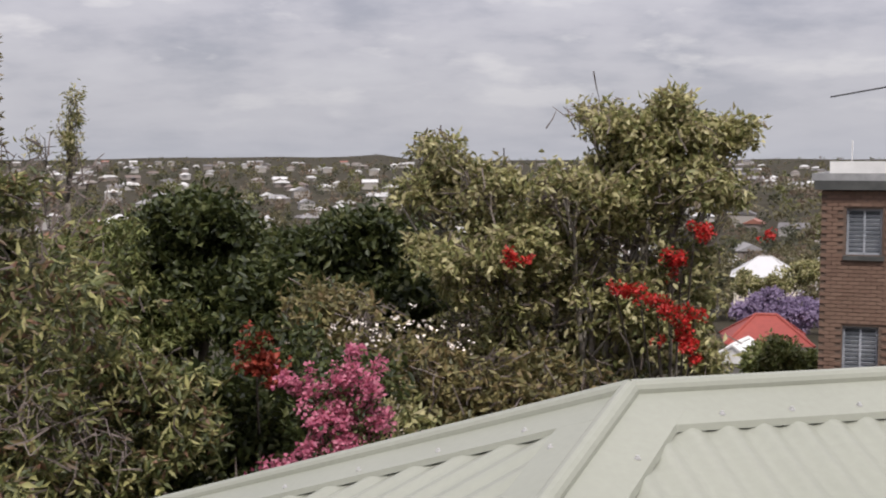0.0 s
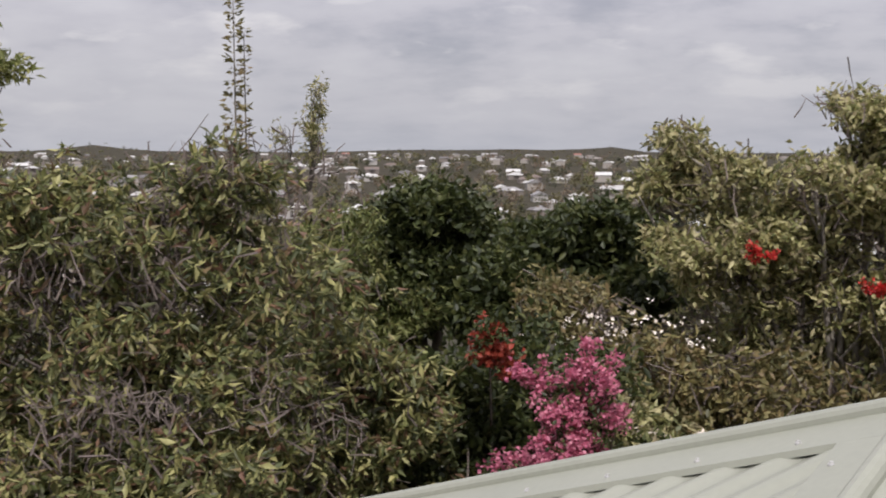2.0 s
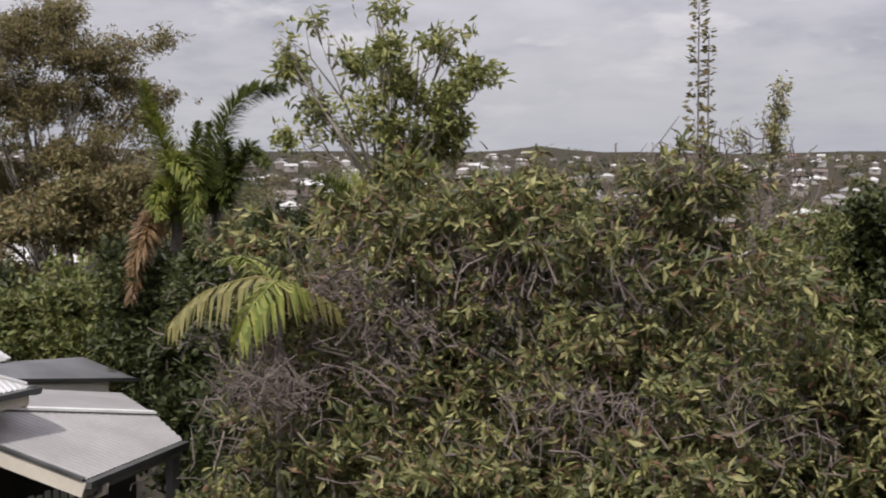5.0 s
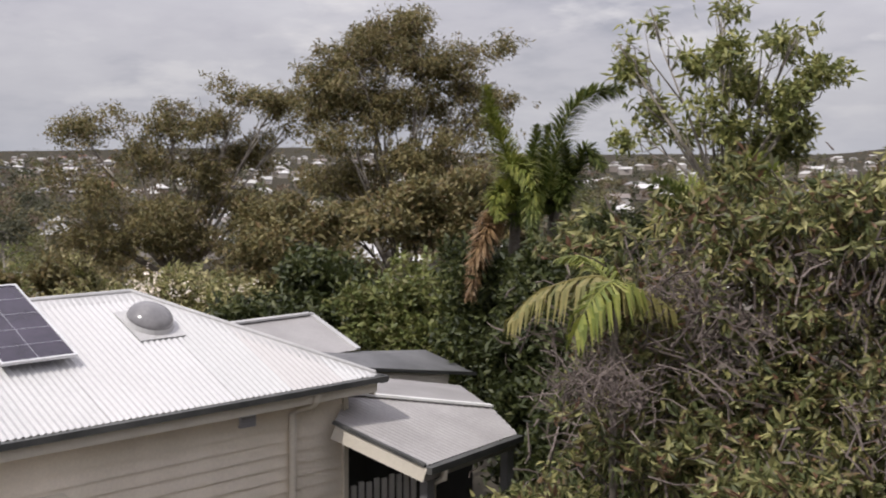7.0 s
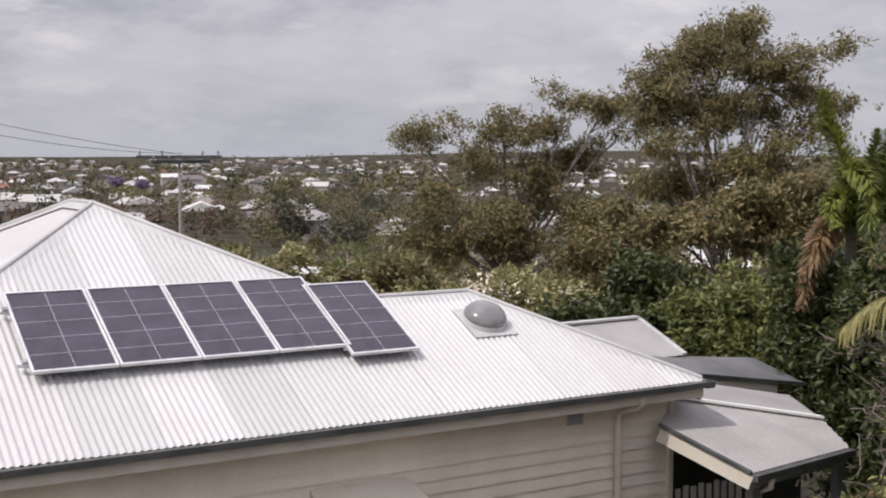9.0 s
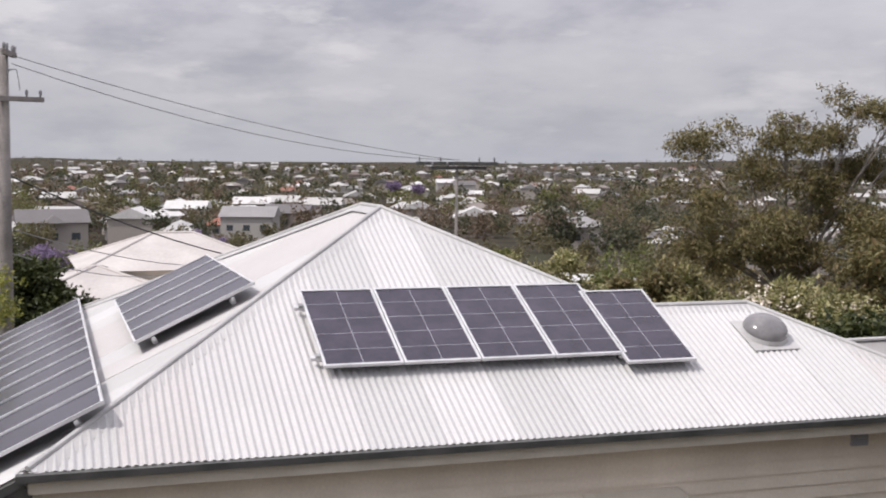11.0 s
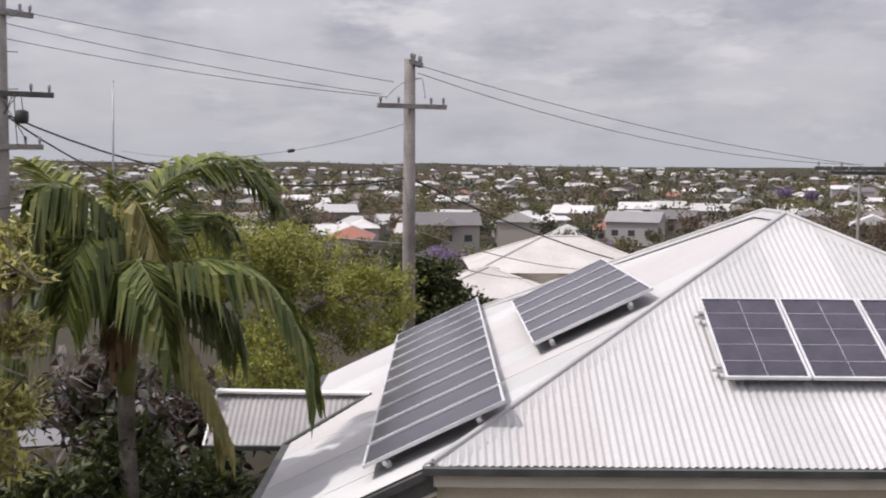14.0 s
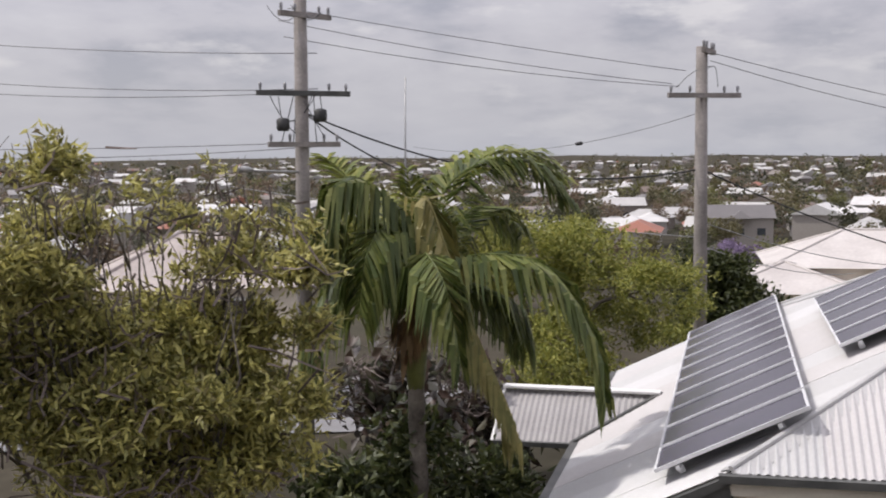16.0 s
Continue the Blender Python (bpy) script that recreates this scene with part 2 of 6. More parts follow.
M_ROOFS = mat("far_roof", [(0.44, 0.43, 0.42), (0.27, 0.26, 0.26), (0.14, 0.13, 0.13), (0.46, 0.45, 0.43), (0.22, 0.19, 0.17), (0.3, 0.12, 0.08), (0.58, 0.57, 0.56), (0.16, 0.12, 0.1)],
              0.6, scale=0.3, fine=2, var=0.1, source="object", stops=[0, 0.2, 0.34, 0.45, 0.62, 0.74, 0.775, 0.93], smooth=False)
M_ROOFSFAR = mat("distant_roof", [(0.44, 0.43, 0.42), (0.27, 0.26, 0.26), (0.14, 0.13, 0.13), (0.46, 0.45, 0.43), (0.22, 0.19, 0.17), (0.28, 0.12, 0.085), (0.58, 0.57, 0.56), (0.16, 0.12, 0.1)],
                 0.6, scale=0.3, fine=2, var=0.1, source="island", stops=[0, 0.2, 0.34, 0.45, 0.62, 0.74, 0.775, 0.93], smooth=False)
M_WALLS = mat("far_wall", [(0.36, 0.33, 0.3), (0.22, 0.19, 0.17), (0.42, 0.4, 0.38), (0.2, 0.13, 0.1)], 0.8, var=0.1, source="object", smooth=False)
M_WALLSFAR = mat("distant_wall", [(0.36, 0.33, 0.3), (0.22, 0.19, 0.17), (0.42, 0.4, 0.38), (0.2, 0.13, 0.1)], 0.8, var=0.1, source="island", smooth=False)
M_TANROOF = mat("faded_roof", [(0.48, 0.44, 0.42), (0.56, 0.525, 0.5)], 0.6, scale=0.5, fine=6, var=0.1)
M_PINKROOF = mat("faded_pink_roof", [(0.36, 0.31, 0.29), (0.44, 0.39, 0.36)], 0.7, scale=0.5, fine=6, var=0.12)
M_REDROOF = mat("red_roof", [(0.24, 0.04, 0.03), (0.31, 0.06, 0.043)], 0.6, scale=0.5, fine=6, var=0.15)
M_BITUMEN = mat("bitumen", [(0.17, 0.168, 0.17), (0.24, 0.235, 0.24)], 0.9, scale=0.4, fine=12, var=0.12, bump=0.2)

# ---- mesh helpers ----


class Geo:
    """Collects corners and faces of one mesh."""

    def __init__(self):
        self.v, self.f = [], []

    def poly(self, *pts):
        n = len(self.v)
        self.v += [tuple(p) for p in pts]
        self.f.append(tuple(range(n, n + len(pts))))
        return self

    def box(self, c, s, m=None):
        n = len(self.v)
        for i in range(8):
            p = Vector((s[0] * ((i & 1) - 0.5), s[1] * ((i >> 1 & 1) - 0.5), s[2] * ((i >> 2 & 1) - 0.5)))
            if m:
                p = m.to_3x3() @ p
            self.v.append(tuple(p + Vector(c)))
        self.f += [tuple(n + k for k in q) for q in ((0, 2, 3, 1), (4, 5, 7, 6), (0, 1, 5, 4), (2, 6, 7, 3), (0, 4, 6, 2), (1, 3, 7, 5))]
        return self

    def beam(self, a, b, w, h, up=(0, 0, 1)):
        """A square bar from a to b."""
        a, b = Vector(a), Vector(b)
        d = (b - a).normalized()
        s = d.cross(Vector(up)).normalized()
        t = s.cross(d)
        n = len(self.v)
        for p in (a, b):
            for i, j in ((-1, -1), (1, -1), (1, 1), (-1, 1)):
                self.v.append(tuple(p + s * (i * w / 2) + t * (j * h / 2)))
        self.f += [tuple(n + k for k in q) for q in ((3, 2, 1, 0), (4, 5, 6, 7), (0, 1, 5, 4), (1, 2, 6, 5), (2, 3, 7, 6), (3, 0, 4, 7))]
        return self

    def tube(self, pts, radii, seg=6):
        pts = [Vector(p) for p in pts]
        if not hasattr(radii, "__len__"):
            radii = [radii] * len(pts)
        n = len(self.v)
        for i, p in enumerate(pts):
            d = (pts[min(i + 1, len(pts) - 1)] - pts[max(i - 1, 0)]).normalized()
            s = d.cross(Vector((0.31, 0.17, 1)) if abs(d.z) < 0.9 else Vector((1, 0.2, 0))).normalized()
            t = d.cross(s)
            for k in range(seg):
                a = 2 * math.pi * k / seg
                self.v.append(tuple(p + (s * math.cos(a) + t * math.sin(a)) * radii[i]))
        for i in range(len(pts) - 1):
            for k in range(seg):
                a, b = n + i * seg + k, n + i * seg + (k + 1) % seg
                self.f.append((a, b, b + seg, a + seg))
        self.f.append(tuple(n + k for k in reversed(range(seg))))
        self.f.append(tuple(n + (len(pts) - 1) * seg + k for k in range(seg)))
        return self

    def mesh(self, name, material, smooth=False):
        me = bpy.data.meshes.new(name)
        me.from_pydata(self.v, [], self.f)
        me.materials.append(material)
        if smooth:
            me.polygons.foreach_set("use_smooth", [True] * len(me.polygons))
        me.update()
        return me


def part(name, geo, material, parent, label="", smooth=False):
    """Links a mesh as one object under a thing or a part."""
    me = geo if isinstance(geo, bpy.types.Mesh) else geo.mesh(name, material, smooth)
    ob = new(name, me)
    ob.parent = parent
    if label:
        ob["label"] = label
    return ob


def thing(name, m, label, category, group="", kind=""):
    ob = new(name)
    ob.empty_display_size = 0.2
    ob.matrix_world = m
    return tagged(ob, label, category, group, kind)


def solid(name, geo, material, label, category="", group="", kind="", m=None, smooth=False):
    ob = new(name, geo.mesh(name, material, smooth))
    if m:
        ob.matrix_world = m
    return tagged(ob, label, category, group, kind)


def leaf_mesh(name, base, way, side, length, width, material, fold=0.25):
    """Folded leaves: each a pair of triangles along its midrib."""
    n = len(base)
    length, width = np.broadcast_to(length, n)[:, None], np.broadcast_to(width, n)[:, None]
    way = way / np.linalg.norm(way, axis=1, keepdims=True)
    side = side - way * (side * way).sum(1, keepdims=True)
    side = side / (np.linalg.norm(side, axis=1, keepdims=True) + 1e-9)
    up = np.cross(side, way)
    mid = base + way * length * 0.45 + up * width * fold
    v = np.stack([base, mid + side * width / 2, base + way * length - up * length * 0.12, mid - side * width / 2], 1).reshape(-1, 3)
    k = np.arange(n)[:, None] * 4
    f = np.concatenate([k + [0, 1, 2], k + [0, 2, 3]], 1).reshape(-1)
    me = bpy.data.meshes.new(name)
    me.vertices.add(n * 4)
    me.vertices.foreach_set("co", v.astype(np.float32).ravel())
    me.loops.add(n * 6)
    me.loops.foreach_set("vertex_index", f.astype(np.int32))
    me.polygons.add(n * 2)
    me.polygons.foreach_set("loop_start", np.arange(0, n * 6, 3, dtype=np.int32))
    me.polygons.foreach_set("loop_total", np.full(n * 2, 3, dtype=np.int32))
    me.materials.append(material)
    me.update(calc_edges=True)
    return me


def sprig_points(rng, lobes, n, shell=0.35, lump=0.25, gap=0.09):
    """Twig ends spread through lobes (x, y, z, rx, ry, rz), most of them near the skin, on a lumpy outline."""
    lobes = np.array(lobes, float)
    size = (lobes[:, 3] * lobes[:, 4] + lobes[:, 3] * lobes[:, 5]) ** 1.0
    k = max(8, n // 45, 3 * len(lobes))
    home = rng.choice(len(lobes), k, p=size / size.sum())
    d = rng.normal(size=(k, 3))
    d /= np.linalg.norm(d, axis=1, keepdims=True)
    ph = rng.uniform(0, 6.28, (len(lobes), 6))[home]
    wob = 1 + lump * (np.sin(d[:, 0] * 5 + ph[:, 0]) * np.sin(d[:, 1] * 5 + ph[:, 1]) + 0.7 * np.sin(d[:, 2] * 9 + ph[:, 2]) * np.sin(d[:, 0] * 11 + ph[:, 3]))
    r = rng.uniform(0, 1, k) ** shell * wob
    c = lobes[home, :3] + d * lobes[home, 3:] * r[:, None]
    # boughs: twig ends gather in flattened clumps with gaps between
    pick = rng.integers(0, k, n)
    spread = gap + 0.11 * lobes[home, 3:].mean(1)[pick][:, None]
    p = c[pick] + rng.normal(size=(n, 3)) * spread * [1.0, 1.0, 0.62]
    d = d[pick] + [0, 0, 0.35]
    # a thin fill inside keeps the far side from showing through
    fill = rng.random(n) < 0.22
    home2 = rng.choice(len(lobes), n, p=size / size.sum())
    e = rng.normal(size=(n, 3))
    e /= np.linalg.norm(e, axis=1, keepdims=True)
    q = lobes[home2, :3] + e * lobes[home2, 3:] * (rng.uniform(0.2, 0.95, n) ** 0.5)[:, None]
    p = np.where(fill[:, None], q, p)
    return p, d


def foliage(rng, lobes, sprigs, per, length, width, droop, shell=0.35, lump=0.25, spread=1.0, reach=0.5, gap=0.09):
    """Base, way and side of the leaves that stand in tufts round the twig ends."""
    p, d = sprig_points(rng, lobes, sprigs, shell, lump, gap)
    p, d = np.repeat(p, per, 0), np.repeat(d, per, 0)
    n = len(p)
    way = d * 0.5 + rng.normal(size=(n, 3)) * spread + [0, 0, -droop]
    base = p + rng.normal(size=(n, 3)) * length * reach
    side = rng.normal(size=(n, 3)) * [1, 1, 0.4]
    return base, way, side, length * rng.uniform(0.6, 1.3, n), width * rng.uniform(0.7, 1.3, n)


def make_tree(name, label, base, lobes, material, sprigs, per, length, width, droop=0.4, trunk=0.18, fork=0.45, bark=None, twigs=0, seed=1, shell=0.35, lump=0.25, spread=1.0,
              reach=0.5, flowers=(), group="", category="tree", gap=0.09, bare=()):
    """A tree: tapered trunk with limbs to every lobe of its crown, twigs, and thousands of single leaves. Lobes are in world places."""
    rng = np.random.default_rng(seed)
    base = Vector(base)
    root = thing(name, Matrix.Translation(base), label, category, group)
    loc = [(l[0] - base.x, l[1] - base.y, l[2] - base.z, *l[3:]) for l in lobes]
    top = max(l[2] for l in loc)
    mid = Vector((np.mean([l[0] for l in loc]), np.mean([l[1] for l in loc]), 0)) * 0.5
    crotch = Vector((mid.x, mid.y, top * fork))
    g = Geo().tube([(0, 0, -0.1), (mid.x * 0.2, mid.y * 0.3, top * fork * 0.3), crotch * 0.7 + Vector((0, 0, 0.1)), crotch], [trunk * 1.35, trunk, trunk * 0.9, trunk * 0.75], 9)
    part("trunk", g, bark or M_BARK, root, smooth=True)
    for l in loc:
        end = Vector(l[:3]) + Vector((0, 0, l[5] * 0.5))
        bend = crotch.lerp(end, 0.5) + Vector(rng.normal(size=3) * 0.12 * l[3])
        g = Geo().tube([crotch, bend, end], [trunk * 0.5, trunk * 0.28, trunk * 0.07], 6)
        for _ in range(5):
            a = bend.lerp(end, rng.uniform(0, 0.8))
            b = Vector(l[:3]) + Vector(np.clip(rng.normal(size=3), -1.3, 1.3)) * 0.17 * Vector(l[3:]).length
            g.tube([a, a.lerp(b, 0.5) + Vector(rng.normal(size=3) * 0.1), b], [trunk * 0.22, trunk * 0.15, trunk * 0.05], 4)
        part("limb", g, bark or M_BARK, root, smooth=True)
    if twigs:
        p, d = sprig_points(rng, loc, twigs, 0.25, lump)
        g = Geo()
        for q, w in zip(p, d):
            q = Vector(q)
            s = q - (Vector(w) + Vector(rng.normal(size=3) * 0.7)).normalized() * rng.uniform(0.15, 0.42)
            g.tube([s, s.lerp(q, 0.5) + Vector(rng.normal(size=3) * 0.03), q], [0.011, 0.008, 0.004], 3)
        tagged(part("twig_work", g, M_TWIG, root, "bare grey-brown twigs"), kind="stuff")
    for bl in bare:
        # a leafless patch of crooked twigs
        g = Geo()
        c = Vector(bl[:3]) - base
        for _ in range(bl[6]):
            s = c + Vector([rng.normal() * 0.5 * bl[3 + i] for i in range(3)])
            w = Vector(rng.normal(size=3)) + Vector((0, 0, 0.35))
            w = w.normalized() * rng.uniform(0.1, 0.26)
            m = s + w * 0.55 + Vector(rng.normal(size=3) * 0.05)
            q = s + w + Vector(rng.normal(size=3) * 0.05)
            g.tube([s, m, q], [0.007, 0.005, 0.003], 3)
            g.tube([m, m + (w * 0.3 + Vector(rng.normal(size=3) * 0.1))], [0.006, 0.003], 3)
        tagged(part("twig_work", g, M_TWIG, root, "leafless grey-brown twigs"), kind="stuff")
    part("crown", leaf_mesh("crown", *foliage(rng, loc, sprigs, per, length, width, droop, shell, lump, spread, reach, gap), material), material, root)
    for fname, fmat, flobes, fs, fp, fl, fw in flowers:
        fl_loc = [(l[0] - base.x, l[1] - base.y, l[2] - base.z, *l[3:]) for l in flobes]
        tagged(part(fname, leaf_mesh(fname, *foliage(rng, fl_loc, fs, fp, fl, fw, 0.1, 0.4, 0.3), fmat), fmat, root), kind="stuff")
    return root


def make_frond(name, length, rise, leaflets, leaf_len, leaf_w, droop, material, seed, plume=0.0):
    """One pinnate frond along +x from its own foot: an arched rib with a leaflet pair at every step."""
    rng = np.random.default_rng(seed)
    t = np.linspace(0, 1, 9)
    rib = [Vector((length * (s - 0.18 * s * s * droop), 0, rise * s - droop * length * 0.75 * s * s)) for s in t]
    g = Geo().tube(rib, [0.028 * (1 - 0.85 * s) for s in t], 5)
    n = leaflets
    for i in range(n):
        s = 0.12 + 0.88 * (i + 0.5) / n
        k = min(int(s * 8), 7)
        p = rib[k].lerp(rib[k + 1], s * 8 - k)
        d = (rib[k + 1] - rib[k]).normalized()
        L = leaf_len * (math.sin(math.pi * (0.12 + 0.86 * s)) ** 0.6) * rng.uniform(0.85, 1.1)
        for sgn in (-1, 1):
            if rng.random() < 0.1:
                continue
            a = rng.uniform(0, 6.28) if plume else 0.0
            out = (Vector((0, sgn, 0)) if not plume else Vector((0, math.cos(a), math.sin(a))))
            w = (out + d * 0.75 + Vector((0, 0, -0.15 + 0.4 * rng.uniform(-1, 1)))).normalized()
            m1, tip = p + w * L * 0.55, p + w * L + Vector((0, 0, -rng.uniform(0.3, 0.75) * L * (1 - plume)))
            up = w.cross(d).normalized()
            e = up.cross(w).normalized() * leaf_w / 2
            g.poly(p, m1 + e, m1 - e)
            g.poly(m1 + e, tip, m1 - e)
    me = g.mesh(name, material)
    return me


def make_palm(name, label, foot, crown_z, trunk_r, fronds, mats, length, leaflets, leaf_len, leaf_w, seed, shaft=0.0, droop=(0.3, 1.2), plume=0.0, rise=(0.1, 1.1), bark=None, lean=(0, 0)):
    rng = random.Random(seed)
    root = thing(name, Matrix.Translation(foot), label, "palm tree")
    h = crown_z - foot[2]
    pts = [Vector((lean[0] * s * s, lean[1] * s * s, h * s)) for s in (0, 0.25, 0.5, 0.75, 1)]
    part("trunk", Geo().tube(pts, [trunk_r * 1.4, trunk_r * 1.1, trunk_r, trunk_r * 0.95, trunk_r * 0.8], 10), bark or M_PALEBARK, root, smooth=True)
    if shaft:
        top = pts[-1]
        part("crownshaft", Geo().tube([top + Vector((0, 0, -shaft)), top + Vector((0, 0, -shaft * 0.5)), top + Vector((0, 0, 0.1))], [trunk_r * 1.05, trunk_r * 1.35, trunk_r * 0.6], 10), M_BRIGHT, root, smooth=True)
    for i in range(fronds):
        yaw = 360 * i / fronds * 1.0 + rng.uniform(-18, 18) + (i % 3) * 40
        lift = rng.uniform(*rise)
        me = make_frond("frond", length * rng.uniform(0.85, 1.1), lift * length * 0.6, leaflets, leaf_len, leaf_w, rng.uniform(*droop), mats[i % len(mats)], seed * 50 + i, plume)
        ob = part("frond", me, None, root)
        ob.matrix_local = Matrix.Translation(pts[-1] + Vector((0, 0, rng.uniform(-0.1, 0.15)))) @ pose(0, 0, 0, rng.uniform(-14, 14), 0, yaw)
    return root


def shaped_frond(pts, leaf_len, hang, leaflets, leaf_w, material, rng, plume):
    """A frond along a curve: a tapered rib with leaflet pairs that hang by the given share, or stand all round it in a plume."""
    pts = [Vector(p) for p in pts]
    ext = [pts[0] * 2 - pts[1]] + pts + [pts[-1] * 2 - pts[-2]]
    rib = []
    for k in range(len(pts) - 1):
        a, b, c, d = ext[k:k + 4]
        for i in range(6):
            t = i / 6
            rib.append(0.5 * (2 * b + (c - a) * t + (2 * a - 5 * b + 4 * c - d) * t * t + (3 * b - a - 3 * c + d) * t ** 3))
    rib.append(pts[-1])
    m = len(rib) - 1
    g = Geo().tube(rib, [0.02 * (1 - 0.85 * i / m) for i in range(m + 1)], 5)
    for i in range(leaflets):
        s = 0.14 + 0.86 * (i + rng.random()) / leaflets
        k = min(int(s * m), m - 1)
        p = rib[k].lerp(rib[k + 1], s * m - k)
        d = (rib[k + 1] - rib[k]).normalized()
        side = d.cross(Vector((0, 0, 1)))
        side = side.normalized() if side.length > 0.05 else Vector((1, 0, 0))
        crown = side.cross(d).normalized()
        size = leaf_len * (1.25 if plume else 1.2 + 0.3 * hang) * min(1.0, 3.2 * s + 0.15) * (1 - 0.62 * max(0.0, s - 0.45) / 0.55) * rng.uniform(0.8, 1.12)
        for sgn in ((-1, 1) if not plume else (-1, 1, -1, 1)):
            if rng.random() < 0.06:
                continue
            if plume:
                a = rng.uniform(0, 6.28)
                w = side * math.cos(a) + crown * math.sin(a) + d * 0.8
            else:
                w = side * sgn * 0.8 + crown * rng.uniform(-0.05, 0.45) * (1.2 - hang) + d * rng.uniform(0.45, 0.85)
            w = w.normalized()
            mid = p + w * size * 0.5 - Vector((0, 0, 0.16 * hang * size))
            tip = p + w * size * (1 - 0.3 * hang) - Vector((0, 0, (0.2 if plume else 0.12) * size + 0.75 * hang * size))
            e = w.cross(Vector((rng.uniform(-0.4, 0.4), rng.uniform(-0.4, 0.4), 1))).normalized() * leaf_w / 2
            g.poly(p + e * 0.35, mid + e, mid - e, p - e * 0.35)
            g.poly(mid + e, tip, mid - e)
    return g.mesh("frond", material)


def shaped_palm(name, label, yaw, d, foot_z, crown_z, trunk_r, fronds, leaflets, leaf_w, seed, shaft=0.0, plume=False):
    """A palm whose fronds follow given curves (across, away, up) from the head of its trunk."""
    rng = random.Random(seed)
    p = compass(yaw, d, foot_z)
    root = thing(name, Matrix.Translation(p) @ pose(0, 0, 0, 0, 0, yaw), label, "palm tree")
    h = crown_z - foot_z
    g = Geo()
    zs = np.linspace(0, h - shaft * 0.9, 40)
    g.tube([(0.05 * math.sin(z), 0.0, z) for z in zs], [trunk_r * (1.35 - 0.35 * z / h) * (1.0 if i % 2 else 0.95) for i, z in enumerate(zs)], 10)
    part("trunk", g, M_BARK, root, "grey-brown ringed trunk", smooth=True)
    x0 = 0.05 * math.sin(zs[-1])
    if shaft:
        part("crownshaft", Geo().tube([(x0, 0, h - shaft), (x0, 0, h - shaft * 0.75), (0, 0, h - shaft * 0.3), (0, 0, h + 0.15)], [trunk_r, trunk_r * 1.35, trunk_r * 1.1, trunk_r * 0.5], 12), M_BRIGHT, root, "green crownshaft", smooth=True)
    for pts, leaf_len, material, hang in fronds:
        ob = part("frond", shaped_frond([(0.0, 0.0, -0.05), *pts], leaf_len, hang, leaflets, leaf_w, material, rng, plume), None, root)
        ob.location = (0, 0, h)
    return root


# ---- ground ----
RINGS = [0, 25, 60, 150, 350, 700, 1200, 2000, 3500, 4800]
VALLEY = [0, -0.5, -4, -15, -24, -19, -12, -3, 4.5, 5.5]
RIDGE = [0, 0, -2, -7, -13.5, -12.5, -9.5, -3, 4.0, 5.5]


# bearing, width and height of the hills on the skyline
HILLS = [(3.4, 1.1, 15), (8, 3.5, 7), (12.5, 2, 5), (27.0, 1.6, 22), (60, 4, 16), (53, 5, 18), (66.5, 2.5, 9), (94, 2.5, 7), (100, 3, 10), (116, 6, 8)]


def ground_z(x, y):
    r = math.hypot(x, y)
    yaw = math.degrees(math.atan2(-x, y))
    k = min(1, max(0, (yaw - 20) / 50)) if yaw > -60 else 1.0
    z = float(np.interp(r, RINGS, VALLEY)) * (1 - k) + float(np.interp(r, RINGS, RIDGE)) * k
    amp = min(1, max(0, (r - 120) / 600))
    z += amp * 3.5 * noise.noise((x / 240, y / 240, 0.3)) + amp * 1.5 * noise.noise((x / 90, y / 90, 1.3))
    if r > 2400:
        far = min(1, (r - 2400) / 700)
        z += 9 * max(0, noise.noise((x / 700 + 3.1, y / 700, 2.2))) * far
        for yc, w, h in HILLS:
            z += far * h * math.exp(-(((yaw - yc) / w) ** 2))
    return z


def build_ground():
    g = Geo()
    rs = [2, 6, 12, 20, 30, 42, 60, 80, 105, 135, 170, 215, 265, 325, 400, 480, 580, 700, 840, 1000, 1200, 1450, 1700, 2000, 2350, 2700, 3050, 3400, 3800, 4300, 4850]
    n = 240
    g.v.append((0, 0, ground_z(0, 0)))
    for r in rs:
        for k in range(n):
            p = compass(360 * k / n, r)
            g.v.append((p.x, p.y, ground_z(p.x, p.y)))
    for k in range(n):
        g.f.append((0, 1 + k, 1 + (k + 1) % n))
    for i in range(len(rs) - 1):
        for k in range(n):
            a, b = 1 + i * n + k, 1 + i * n + (k + 1) % n
            g.f.append((a, a + n, b + n, b))
    solid("ground", g, M_GROUND, "sloping suburban ground of grass and soil", "ground", kind="structure", smooth=True)


build_ground()


def build_road():
    """The street behind the palm, laid on the ground."""
    g, n = Geo(), 24
    for i in range(n + 1):
        for w in np.linspace(0, 1, 5):
            p = compass(90 + 42 * i / n, 33 + 10 * w)
            g.v.append((p.x, p.y, ground_z(p.x, p.y) + 0.05))
    for i in range(n):
        for k in range(4):
            a = i * 5 + k
            g.f.append((a, a + 1, a + 6, a + 5))
    solid("road", g, M_BITUMEN, "pale grey bitumen street behind the garden", "road", kind="structure", smooth=True)


build_road()

# ---- corrugated sheets ----


